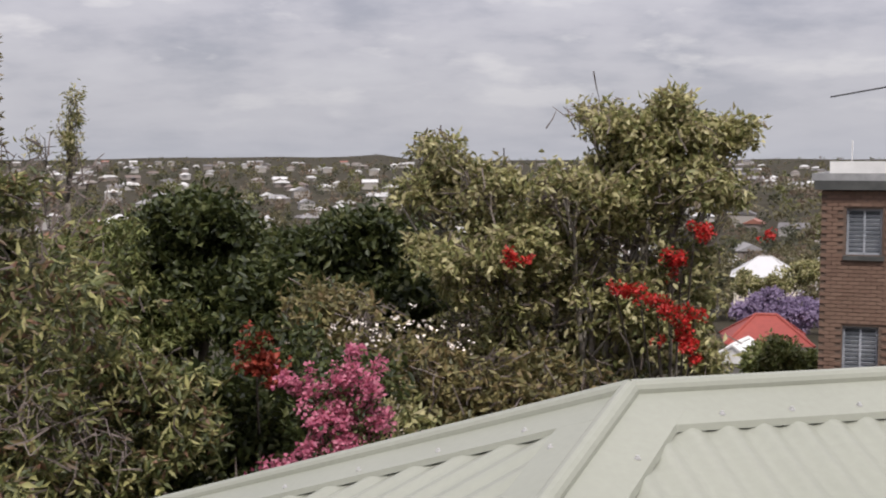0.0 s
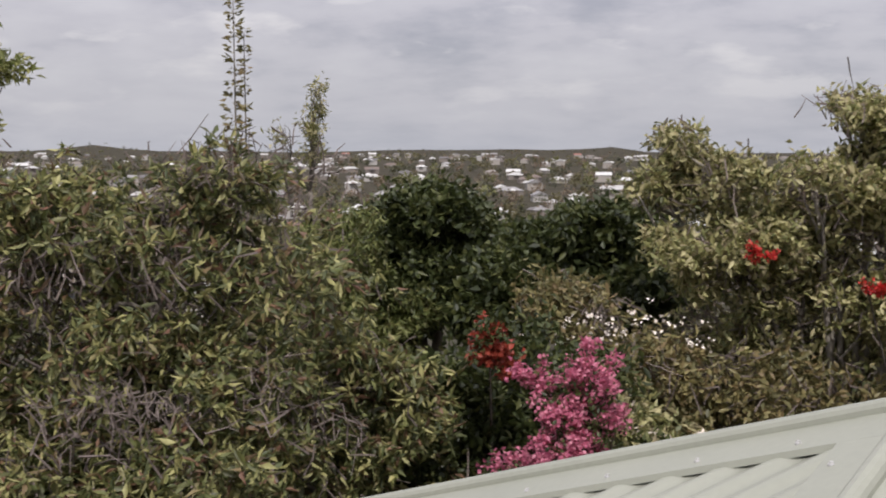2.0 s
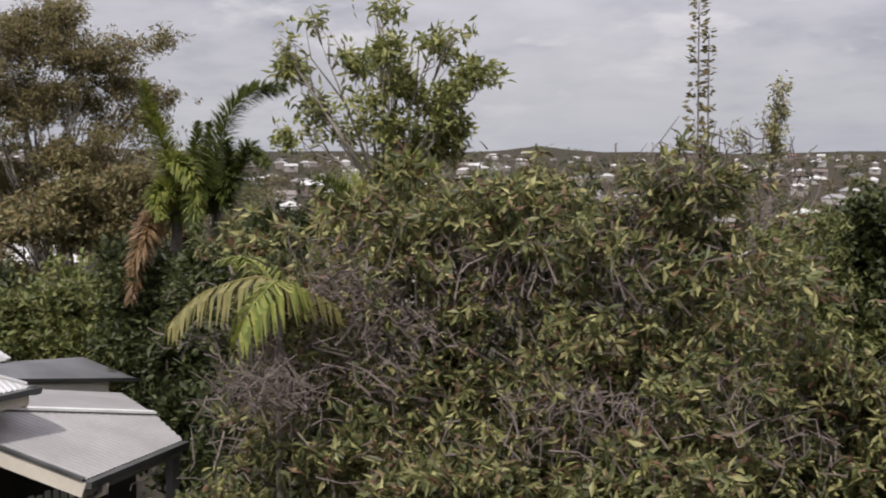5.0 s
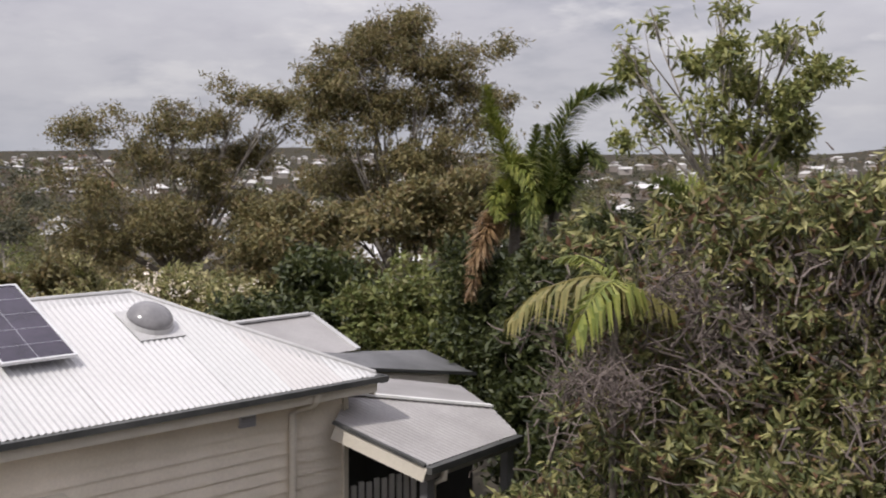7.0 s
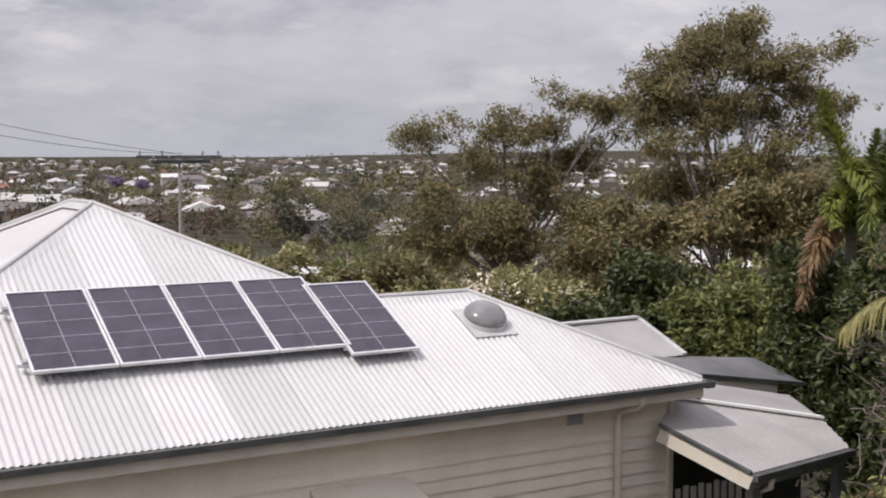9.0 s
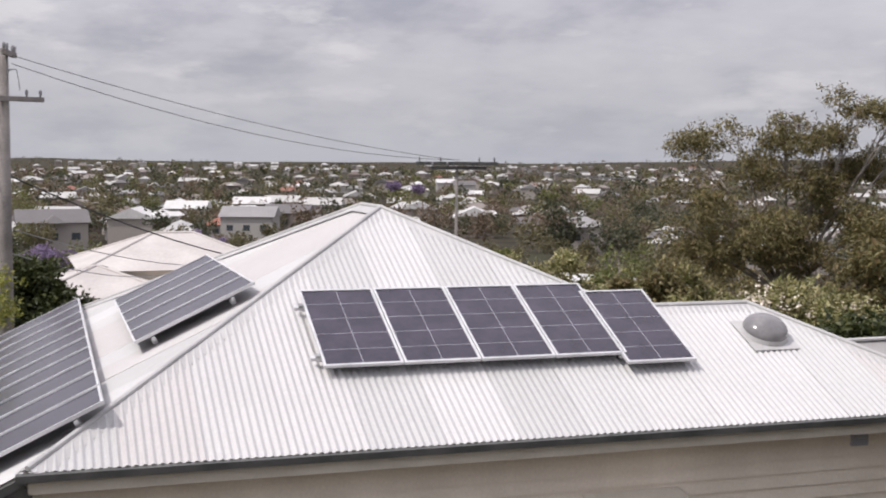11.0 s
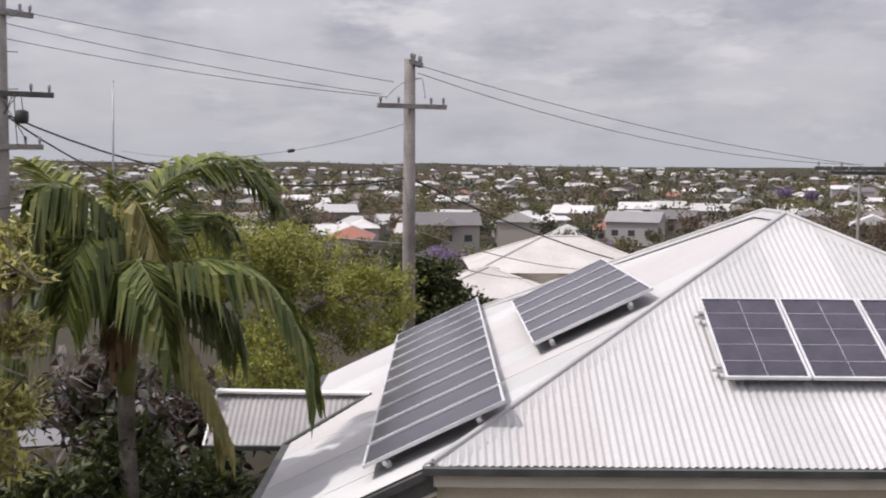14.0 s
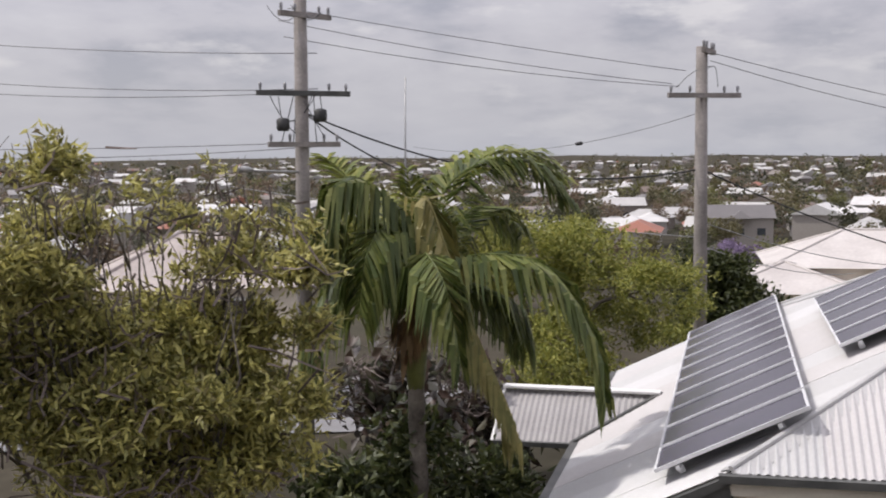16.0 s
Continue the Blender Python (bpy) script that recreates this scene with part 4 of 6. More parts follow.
def build_carport():
    """A small gabled roof that runs out from the low edge of the white slope."""
    root = thing("side_porch", HOUSE @ Matrix.Translation((-2.4, 5.54, -0.42)), "small grey corrugated gable roof beside the white roof", "porch")
    o = Vector((-2.4, 5.54, -0.42))

    def loc(*p):
        return Vector(p) - o

    for side in (-1, 1):
        poly = [loc(-0.9, 5.54, -0.43), loc(-2.95, 5.54, -0.41), loc(-2.95, 5.54 + side * 0.92, -0.9), loc(-1.92, 5.54 + side * 0.92, -0.91)]
        clipped_sheets(root, poly, Vector((1, 0, 0)), Vector((0, -side, 0.53)), M_GREYROOF)
    part("ridge_cap", Geo().beam(loc(-0.9, 5.54, -0.405), loc(-2.97, 5.54, -0.385), 0.2, 0.03), M_WHITE, root)
    part("valley_gutter", Geo().beam(loc(-0.88, 5.5, -0.4), loc(-1.95, 4.58, -0.9), 0.05, 0.03), M_GUTTER, root)
    part("gutter", Geo().beam(loc(-2.98, 4.58, -0.94), loc(-1.9, 4.58, -0.94), 0.07, 0.06), M_GUTTER, root)
    part("barge_board", Geo().beam(loc(-2.97, 4.6, -0.96), loc(-2.97, 5.54, -0.47), 0.03, 0.1).beam(loc(-2.97, 6.48, -0.96), loc(-2.97, 5.54, -0.47), 0.03, 0.1), M_WHITE, root)
    part("downpipe", Geo().tube([loc(-2.85, 4.6, -0.96), loc(-2.85, 4.62, -1.15), loc(-2.82, 4.72, -1.25), loc(-2.82, 4.72, -4.3)], 0.035, 8), M_WHITE, root, smooth=True)
    for d in (4.75, 6.3):
        part("post", Geo().box(tuple(loc(-2.8, d, -2.65)), (0.09, 0.09, 3.4)), M_DARKROOF, root)


build_carport()

# ---- trees ----
mango_lobes = [(*compass(27, 11.6, 5.2), 2.9, 2.2, 1.75), (*compass(20, 11.2, 5.0), 1.7, 1.6, 1.7), (*compass(34, 11.4, 4.9), 2.0, 1.7, 1.9), (*compass(16.5, 11.0, 4.0), 1.4, 1.4, 1.5),
               (*compass(25, 9.6, 3.6), 2.4, 1.5, 1.5), (*compass(36.5, 9.8, 3.4), 1.7, 1.3, 1.5), (*compass(22.5, 11.6, 6.25), 0.7, 0.7, 0.4), (*compass(32, 11.8, 6.1), 1.2, 1.0, 0.75),
               (*compass(17, 9.5, 2.9), 1.3, 1.2, 1.3)]
make_tree("mango_tree", "large spreading mango tree with drooping yellow-green leaves", (*compass(27, 11.4)[:2], 0), mango_lobes, M_MANGO, 9400, 13, 0.13, 0.042, droop=0.66, trunk=0.26, twigs=4600,
          seed=2, shell=0.3, spread=1.0, reach=0.16, gap=0.0, lump=0.22,
          bare=[(*compass(39.6, 9.6, 5.1), 0.5, 0.4, 0.2, 170), (*compass(36.6, 10.2, 5.8), 0.5, 0.4, 0.3, 80), (*compass(21.3, 11.0, 6.8), 0.45, 0.4, 0.3, 80), (*compass(25.5, 9.3, 5.0), 0.6, 0.4, 0.4, 50), (*compass(18.6, 9.6, 4.9), 0.6, 0.4, 0.5, 60)])
make_tree("leafy_tree", "dense dark green tree behind the mango tree", (*compass(11.43, 19)[:2], -0.3),
          [(*compass(11.42, 18.7, 6.09), 0.57, 1.0, 0.37), (*compass(10.15, 19.3, 5.71), 0.4, 1.0, 0.4), (*compass(12.72, 19.2, 5.64), 0.63, 1.0, 0.49), (*compass(10.7, 18.8, 5.05), 0.7, 1.0, 0.52),
           (*compass(12.77, 19.0, 4.61), 0.8, 1.0, 0.53)],
          M_DARK, 2600, 12, 0.17, 0.085, trunk=0.2, seed=3)
make_tree("leafy_tree", "rounded dark green tree with glossy leaves", (*compass(4.11, 18)[:2], -0.3),
          [(*compass(3.84, 18.0, 5.91), 0.54, 1.0, 0.32), (*compass(5.44, 18.1, 5.6), 0.51, 1.0, 0.32), (*compass(2.24, 18.2, 5.59), 0.51, 1.0, 0.42), (*compass(4.38, 17.7, 5.14), 0.9, 1.0, 0.45),
           (*compass(7.56, 17.6, 5.24), 0.49, 1.0, 0.41), (*compass(1.72, 18.3, 4.81), 0.68, 1.0, 0.51), (*compass(8.1, 17.9, 4.71), 0.67, 1.0, 0.42)],
          M_DARK, 3000, 12, 0.16, 0.08, trunk=0.2, seed=4)
make_tree("shrub_tree", "mixed green garden tree below the dark trees", (*compass(9.5, 13.5)[:2], 0), [(*compass(11, 13.4, 2.9), 1.3, 1.2, 1.3), (*compass(8, 13.6, 3.4), 1.2, 1.2, 1.3), (*compass(13.5, 12.6, 3.0), 1.0, 1.0, 1.4)],
          M_BRIGHT, 2200, 12, 0.16, 0.065, trunk=0.14, seed=5)
make_tree("lilly_pilly", "tall olive-green tree with sunlit leaf tips", (*compass(-7.5, 15.5)[:2], -0.3),
          [(*compass(-0.03, 15.2, 7.15), 0.32, 0.9, 0.18), (*compass(-0.43, 15.6, 6.88), 0.44, 0.9, 0.18), (*compass(1.17, 15.6, 6.56), 0.4, 0.9, 0.22), (*compass(-1.23, 15.3, 6.53), 0.64, 0.9, 0.32),
           (*compass(-7.28, 15.4, 7.55), 0.39, 0.9, 0.25), (*compass(-10.64, 15.4, 7.48), 0.39, 0.9, 0.25), (*compass(-12.31, 15.5, 7.2), 0.4, 0.9, 0.25), (*compass(-9.11, 15.6, 7.2), 0.43, 0.9, 0.2),
           (*compass(-10.42, 15.2, 6.82), 0.78, 0.9, 0.25), (*compass(-5.73, 15.1, 6.68), 0.63, 0.9, 0.32), (*compass(-8.36, 15.6, 6.38), 0.94, 0.9, 0.36), (*compass(-4.69, 15.4, 6.03), 1.0, 0.9, 0.43),
           (*compass(-10.46, 15.6, 5.96), 0.65, 0.9, 0.43), (*compass(-1.76, 15.1, 5.76), 0.77, 0.9, 0.49), (*compass(-7.09, 15.4, 5.32), 1.14, 0.9, 0.57), (*compass(-3.11, 15.5, 4.7), 1.08, 0.9, 0.58),
           (*compass(-9.72, 15.2, 5.06), 0.64, 0.9, 0.57), (*compass(-5.79, 15.7, 4.25), 1.31, 0.9, 0.51), (*compass(-11.77, 15.6, 5.6), 0.29, 0.9, 0.44), (*compass(-11.43, 15.1, 4.67), 0.39, 0.9, 0.42),
           (*compass(-12.72, 15.1, 6.68), 0.28, 0.9, 0.18)],
          M_OLIVE, 5600, 11, 0.115, 0.05, trunk=0.13, twigs=1300, seed=6, lump=0.5, gap=0.05, bark=M_PALEBARK)
make_tree("white_flowering_shrub", "shrub with small white flowers among grey-green leaves", (*compass(1.5, 12.6)[:2], 0), [(*compass(2.5, 12.4, 3.6), 1.0, 0.9, 1.0), (*compass(0, 12.4, 3.0), 1.3, 1.0, 1.2), (*compass(-4, 12.2, 2.8), 1.4, 1.0, 1.2), (*compass(-7.5, 12.2, 2.9), 0.9, 0.9, 1.2)],
          M_OLIVE, 2200, 12, 0.13, 0.05, trunk=0.09, seed=7, category="shrub", flowers=[("flower_cluster", M_WHITEFLOWER, [(*compass(2.2, 11.9, 4.2), 0.9, 0.5, 0.45), (*compass(-3, 11.6, 3.4), 1.8, 0.5, 0.7)], 130, 4, 0.07, 0.06)])


make_tree("undergrowth", "dark tangled undergrowth below the tall tree", (*compass(0, 14)[:2], 0),
          [(*compass(1.72, 13.8, 4.7), 0.45, 0.7, 0.38), (*compass(-0.43, 14.2, 4.22), 0.53, 0.7, 0.46), (*compass(-2.58, 14.2, 4.3), 0.53, 0.7, 0.4), (*compass(3.59, 13.9, 5.08), 0.45, 0.7, 0.39),
           (*compass(-4.73, 14.0, 4.27), 0.59, 0.7, 0.33), (*compass(1.19, 14.0, 3.87), 0.52, 0.7, 0.39), (*compass(5.99, 14.1, 5.19), 0.39, 0.7, 0.33), (*compass(-7.4, 14.2, 4.32), 0.53, 0.7, 0.33)],
          M_GUM, 1200, 11, 0.12, 0.05, trunk=0.05, seed=64, category="shrub", twigs=500,
          flowers=[("flower_cluster", M_WHITEFLOWER, [(*compass(3.44, 11.8, 5.33), 0.44, 0.3, 0.12), (*compass(1.3, 12.0, 5.39), 0.39, 0.3, 0.14), (*compass(-0.58, 12.0, 5.18), 0.28, 0.3, 0.12), (*compass(5.32, 11.9, 5.18), 0.22, 0.3, 0.14)], 42, 3, 0.042, 0.036)])
make_tree("hedge", "dark green hedge behind the bougainvillea", (*compass(5, 11.6)[:2], 0), [(*compass(3.5, 11.6, 3.6), 0.9, 0.6, 1.1), (*compass(6.5, 11.7, 3.9), 1.0, 0.6, 1.2), (*compass(9.5, 11.6, 3.6), 0.9, 0.6, 1.3), (*compass(-9.0, 14.6, 3.4), 0.9, 0.8, 1.3), (*compass(-7, 13.2, 3.0), 1.4, 0.8, 1.3)],
          M_DARK, 2200, 11, 0.12, 0.06, trunk=0.06, seed=40, category="hedge")


def bougainvillea(label, material, foot, lobes, sprigs, per, size, seed, green=M_DARK):
    rng = np.random.default_rng(seed)
    foot = Vector(foot)
    root = thing("bougainvillea", Matrix.Translation(foot), label, "flowering vine")
    loc = [(l[0] - foot.x, l[1] - foot.y, l[2] - foot.z, *l[3:]) for l in lobes]
    for l in loc[::5]:
        c = Vector(l[:3])
        part("stem", Geo().tube([(0, 0, -0.05), Vector((c.x * 0.2, c.y * 0.2 + 0.3, c.z * 0.6)), c + Vector((0, 0.12, 0)), c + Vector((0, 0.05, l[5] * 0.6))], [0.03, 0.02, 0.01, 0.005], 5), M_BARK, root, smooth=True)
    tagged(part("blossom", leaf_mesh("blossom", *foliage(rng, loc, sprigs, per, size, size * 0.9, 0.2, 0.45, 0.45, gap=0.02), material), material, root), kind="stuff")
    part("foliage", leaf_mesh("foliage", *foliage(rng, loc, sprigs // 2, per // 2, size * 1.3, size * 0.7, 0.3, 0.6, 0.3, gap=0.03), green), green, root)


rp = random.Random(4)
pink = []
for yw, z0, z1, n in ((3.2, 4.65, 4.8, 2), (3.8, 4.6, 5.1, 4), (4.5, 4.4, 5.35, 6), (5.2, 4.25, 5.3, 6), (5.9, 4.15, 5.15, 6), (6.5, 4.0, 5.0, 4), (7.2, 3.9, 4.75, 4), (7.9, 3.85, 4.45, 4)):
    for k in range(n):
        s = rp.uniform(0.13, 0.24)
        pink.append((*compass(yw + rp.uniform(-0.3, 0.3), 10.2 + rp.uniform(-0.25, 0.2), rp.uniform(z0, z1)), s, s, s * 0.8))
bougainvillea("pink bougainvillea in full flower trailing over the hedge", M_PINK, (*compass(5, 10.6)[:2], 0), pink, 1150, 8, 0.044, 11)
bougainvillea("rust-red bougainvillea spray beside the pink one", M_RUST, (*compass(8.6, 11.9)[:2], 0),
              [(*compass(8.8, 10.6, 5.35), 0.14, 0.14, 0.2), (*compass(8.0, 10.6, 5.15), 0.2, 0.14, 0.16)], 90, 8, 0.06, 12)
red = []
for (y0, z0), (y1, z1), n in (((-7.93, 5.61), (-9.45, 5.54), 5), ((-9.19, 5.56), (-10.63, 5.4), 9), ((-10.5, 5.4), (-11.92, 5.32), 7), ((-11.03, 5.25), (-11.77, 4.86), 9), ((-10.74, 5.74), (-11.37, 6.05), 6), ((-10.21, 5.86), (-10.98, 5.96), 3), ((-11.61, 6.26), (-12.51, 6.21), 5), ((-9.74, 5.06), (-10.26, 5.0), 2), ((-3.1, 5.96), (-3.42, 5.91), 2), ((-15.03, 6.16), (-15.18, 6.18), 1)):
    for k in range(n):
        t = (k + rp.random()) / n
        s = rp.uniform(0.03, 0.07)
        red.append((*compass(y0 + (y1 - y0) * t, 13.3 + rp.uniform(-0.1, 0.15), z0 + (z1 - z0) * t + rp.uniform(-0.04, 0.04)), s * 1.5, s, s))
bougainvillea("scarlet bougainvillea climbing through the tall tree", M_RED, (*compass(-11, 14.6)[:2], -0.2), red, 460, 7, 0.042, 13)


def make_spire(label, foot, top, first, radius, tiers, seed, material):
    """A thin tall stem with whorls of leaves."""
    rng = np.random.default_rng(seed)
    root = thing("spire_tree", Matrix.Translation(foot), label, "tree")
    h = top - foot[2]
    part("trunk", Geo().tube([(0, 0, -0.1), (0.05, 0, h * 0.5), (0.0, 0, h)], [0.06, 0.028, 0.006], 6), M_BARK, root, smooth=True)
    z = np.repeat(np.linspace(first - foot[2], h, tiers), 15)
    n = len(z)
    a = rng.uniform(0, 6.28, n)
    r = radius * (1 - 0.6 * (z - z.min()) / (z.max() - z.min() + 0.01)) * rng.uniform(0.3, 1, n)
    base = np.stack([np.cos(a) * r * 0.6, np.sin(a) * r * 0.6, z + rng.normal(size=n) * 0.03], 1)
    way = np.stack([np.cos(a), np.sin(a), rng.uniform(-0.5, 0.5, n)], 1)
    part("crown", leaf_mesh("crown", base, way, rng.normal(size=(n, 3)), np.full(n, radius * 0.6), np.full(n, radius * 0.25), material), material, root)


make_spire("slender tall tree stem with whorls of grey-green leaves", (*compass(20.38, 16)[:2], 0), 8.90, 7.1, 0.19, 13, 21, M_GUM)
make_spire("second thin stem beside the slender tall tree", (*compass(19.93, 16.2)[:2], 0), 8.52, 7.0, 0.15, 9, 22, M_GUM)
make_tree("slim_tree", "slim upright grey-green tree above the canopy", (*compass(16.83, 20)[:2], -0.3),
          [(*compass(16.7, 20.0, 7.97), 0.08, 0.25, 0.15), (*compass(16.83, 20.1, 7.7), 0.17, 0.25, 0.15), (*compass(16.96, 20.0, 7.46), 0.2, 0.25, 0.15), (*compass(16.83, 19.9, 7.23), 0.2, 0.25, 0.15),
           (*compass(16.96, 20.0, 7.0), 0.23, 0.25, 0.15), (*compass(18.42, 19.9, 7.37), 0.08, 0.25, 0.13), (*compass(18.55, 19.9, 7.18), 0.11, 0.25, 0.09)],
          M_OLIVE, 110, 8, 0.11, 0.03, gap=0.0, trunk=0.05, seed=23, fork=0.8)
make_tree("weeping_tree", "soft yellow-green tree behind the mango tree", (*compass(14.6, 18)[:2], -0.3), [(*compass(15.2, 18, 5.6), 0.7, 0.7, 0.9), (*compass(15.2, 18, 4.4), 1.0, 0.9, 1.1)], M_BRIGHT, 1000, 12, 0.14, 0.03, droop=1.2, trunk=0.15, seed=24)
make_tree("umbrella_tree", "light green tree with layered sprays of leaves", (*compass(34.3, 16)[:2], 0),
          [(*compass(39.18, 15.9, 8.41), 0.16, 0.4, 0.07), (*compass(37.6, 16.0, 8.66), 0.18, 0.4, 0.07), (*compass(34.46, 15.8, 8.8), 0.19, 0.4, 0.08), (*compass(32.04, 15.8, 8.36), 0.18, 0.4, 0.08),
           (*compass(31.06, 15.7, 8.51), 0.21, 0.4, 0.07), (*compass(30.0, 16.0, 8.02), 0.28, 0.4, 0.08), (*compass(30.76, 15.8, 7.79), 0.22, 0.4, 0.08), (*compass(34.04, 15.6, 8.27), 0.25, 0.4, 0.1),
           (*compass(35.22, 16.3, 8.17), 0.23, 0.4, 0.1), (*compass(38.38, 16.1, 8.08), 0.19, 0.4, 0.1), (*compass(33.63, 16.1, 7.88), 0.36, 0.4, 0.13), (*compass(35.46, 15.7, 7.62), 0.28, 0.4, 0.11),
           (*compass(37.57, 16.4, 7.59), 0.21, 0.4, 0.1), (*compass(32.05, 16.3, 7.59), 0.3, 0.4, 0.1), (*compass(31.26, 15.7, 7.34), 0.2, 0.4, 0.07), (*compass(34.13, 15.8, 7.34), 0.35, 0.4, 0.13),
           (*compass(32.54, 16.2, 7.03), 0.44, 0.4, 0.17), (*compass(33.85, 16.2, 6.77), 0.3, 0.4, 0.17), (*compass(36.24, 16.4, 7.28), 0.21, 0.4, 0.1), (*compass(38.1, 15.9, 7.24), 0.18, 0.4, 0.08)],
          M_SPRAY, 620, 9, 0.15, 0.05, droop=0.45, trunk=0.06, fork=0.72, seed=25, lump=0.3, gap=0.0, bark=M_PALEBARK)
make_tree("gum_tree", "tall brown-green eucalyptus with a narrow ragged crown", (*compass(49.1, 34)[:2], -1.5),
          [(*compass(49.57, 34.5, 10.16), 1.37, 1.1, 0.72), (*compass(51.32, 34.3, 9.31), 1.04, 1.1, 0.88), (*compass(48.18, 33.7, 9.54), 0.86, 1.1, 0.78), (*compass(52.45, 34.1, 8.38), 0.71, 1.1, 0.71),
           (*compass(50.15, 34.6, 8.23), 1.21, 1.1, 0.72), (*compass(48.01, 34.6, 7.99), 0.8, 1.1, 0.8), (*compass(45.85, 34.0, 9.53), 0.51, 1.1, 0.79), (*compass(45.56, 34.1, 8.34), 0.67, 1.1, 0.71),
           (*compass(51.4, 33.3, 7.29), 0.85, 1.1, 0.54), (*compass(46.38, 33.6, 7.14), 0.78, 1.1, 0.55), (*compass(50.6, 34.5, 6.13), 0.88, 1.1, 0.48), (*compass(52.53, 33.9, 6.29), 0.63, 1.1, 0.44),
           (*compass(48.22, 33.5, 6.69), 0.78, 1.1, 0.39)],
          M_GUM, 3900, 11, 0.16, 0.042, droop=1.1, trunk=0.15, twigs=500, seed=26, lump=0.42, gap=0.16, fork=0.4, bark=M_PALEBARK)
make_tree("gum_tree", "open-crowned grey-green eucalyptus behind the house", (*compass(59.5, 40)[:2], -2),
          [(*compass(63.61, 40.1, 7.54), 0.84, 1.0, 0.48), (*compass(62.01, 40.3, 8.06), 0.68, 1.0, 0.49), (*compass(59.63, 40.3, 8.28), 0.79, 1.0, 0.49), (*compass(57.78, 39.8, 7.86), 0.7, 1.0, 0.48),
           (*compass(56.47, 39.9, 8.85), 0.59, 1.0, 0.32), (*compass(54.9, 40.0, 8.52), 0.52, 1.0, 0.37), (*compass(54.32, 40.4, 7.72), 0.45, 1.0, 0.41), (*compass(60.69, 40.0, 6.98), 1.02, 1.0, 0.63),
           (*compass(58.3, 39.8, 6.62), 1.02, 1.0, 0.63), (*compass(63.74, 40.0, 6.24), 0.89, 1.0, 0.67), (*compass(62.01, 39.2, 5.35), 1.02, 1.0, 0.66), (*compass(59.88, 39.3, 5.16), 1.13, 1.0, 0.66),
           (*compass(57.76, 40.3, 5.49), 0.86, 1.0, 0.64), (*compass(56.45, 40.8, 6.98), 0.68, 1.0, 0.49), (*compass(55.91, 40.1, 5.13), 0.9, 1.0, 0.52), (*compass(62.55, 39.8, 4.21), 1.19, 1.0, 0.52),
           (*compass(59.34, 39.5, 4.24), 1.18, 1.0, 0.51), (*compass(64.28, 40.0, 4.76), 0.67, 1.0, 0.67)],
          M_GUM, 4000, 10, 0.17, 0.046, droop=0.8, trunk=0.15, twigs=600, seed=27, lump=0.5, gap=0.2, bark=M_PALEBARK)
make_tree("gum_tree", "young eucalyptus with brownish foliage", (*compass(54.5, 38)[:2], -2), [(*compass(54.5, 38, 4.6), 1.6, 1.3, 1.3), (*compass(56.2, 38, 3.2), 1.6, 1.3, 1.3), (*compass(52.4, 37, 3.4), 1.6, 1.3, 1.3)],
          M_GUM, 2200, 11, 0.18, 0.055, droop=0.7, trunk=0.16, seed=28, bark=M_PALEBARK)
make_tree("broadleaf_tree", "rounded mid-green garden tree beside the house", (*compass(48, 22.5)[:2], 0), [(*compass(48.2, 22.5, 4.3), 1.4, 1.2, 1.0), (*compass(50, 22.5, 3.5), 1.3, 1.1, 1.2), (*compass(46.4, 22.5, 3.3), 1.4, 1.1, 1.3), (*compass(48, 22, 2.4), 1.8, 1.1, 1.2)],
          M_BRIGHT, 2600, 12, 0.15, 0.07, trunk=0.15, seed=29)
make_tree("broadleaf_tree", "dark shrubby tree behind the house", (*compass(52.6, 24)[:2], 0), [(*compass(52.4, 24, 3.9), 1.2, 1.1, 1.1), (*compass(54.4, 24, 3.4), 1.2, 1.0, 1.0), (*compass(51, 23.5, 2.8), 1.2, 1.0, 1.2)],
          M_DARK, 2000, 12, 0.17, 0.085, trunk=0.14, seed=30)
make_tree("frangipani", "frangipani with clusters of white flowers", (*compass(58.5, 26)[:2], 0), [(*compass(57.2, 26, 3.8), 1.2, 1.0, 0.6), (*compass(59.5, 26, 3.9), 1.3, 1.0, 0.65), (*compass(62, 26, 3.5), 1.2, 1.0, 0.6), (*compass(59, 25.6, 3.0), 2.2, 1.0, 0.7)],
          M_OLIVE, 2200, 11, 0.16, 0.06, trunk=0.13, seed=31, flowers=[("flower_cluster", M_WHITEFLOWER, [(*compass(57.3, 25.6, 4.1), 1.0, 0.8, 0.4), (*compass(60, 25.5, 4.2), 1.3, 0.8, 0.45)], 150, 4, 0.06, 0.05)])
make_tree("bank_shrubs", "tangled undergrowth of dark shrubs below the mango tree", (*compass(41, 15)[:2], 0), [(*compass(38.5, 15, 3.6), 1.0, 1.0, 1.4), (*compass(43, 20.5, 3.2), 1.3, 1.0, 1.5), (*compass(40.2, 17, 3.2), 0.9, 0.8, 1.2), (*compass(44.5, 20.5, 4.2), 1.1, 1.0, 1.4)],
          M_DARK, 2600, 12, 0.17, 0.07, trunk=0.08, seed=32, category="shrub")
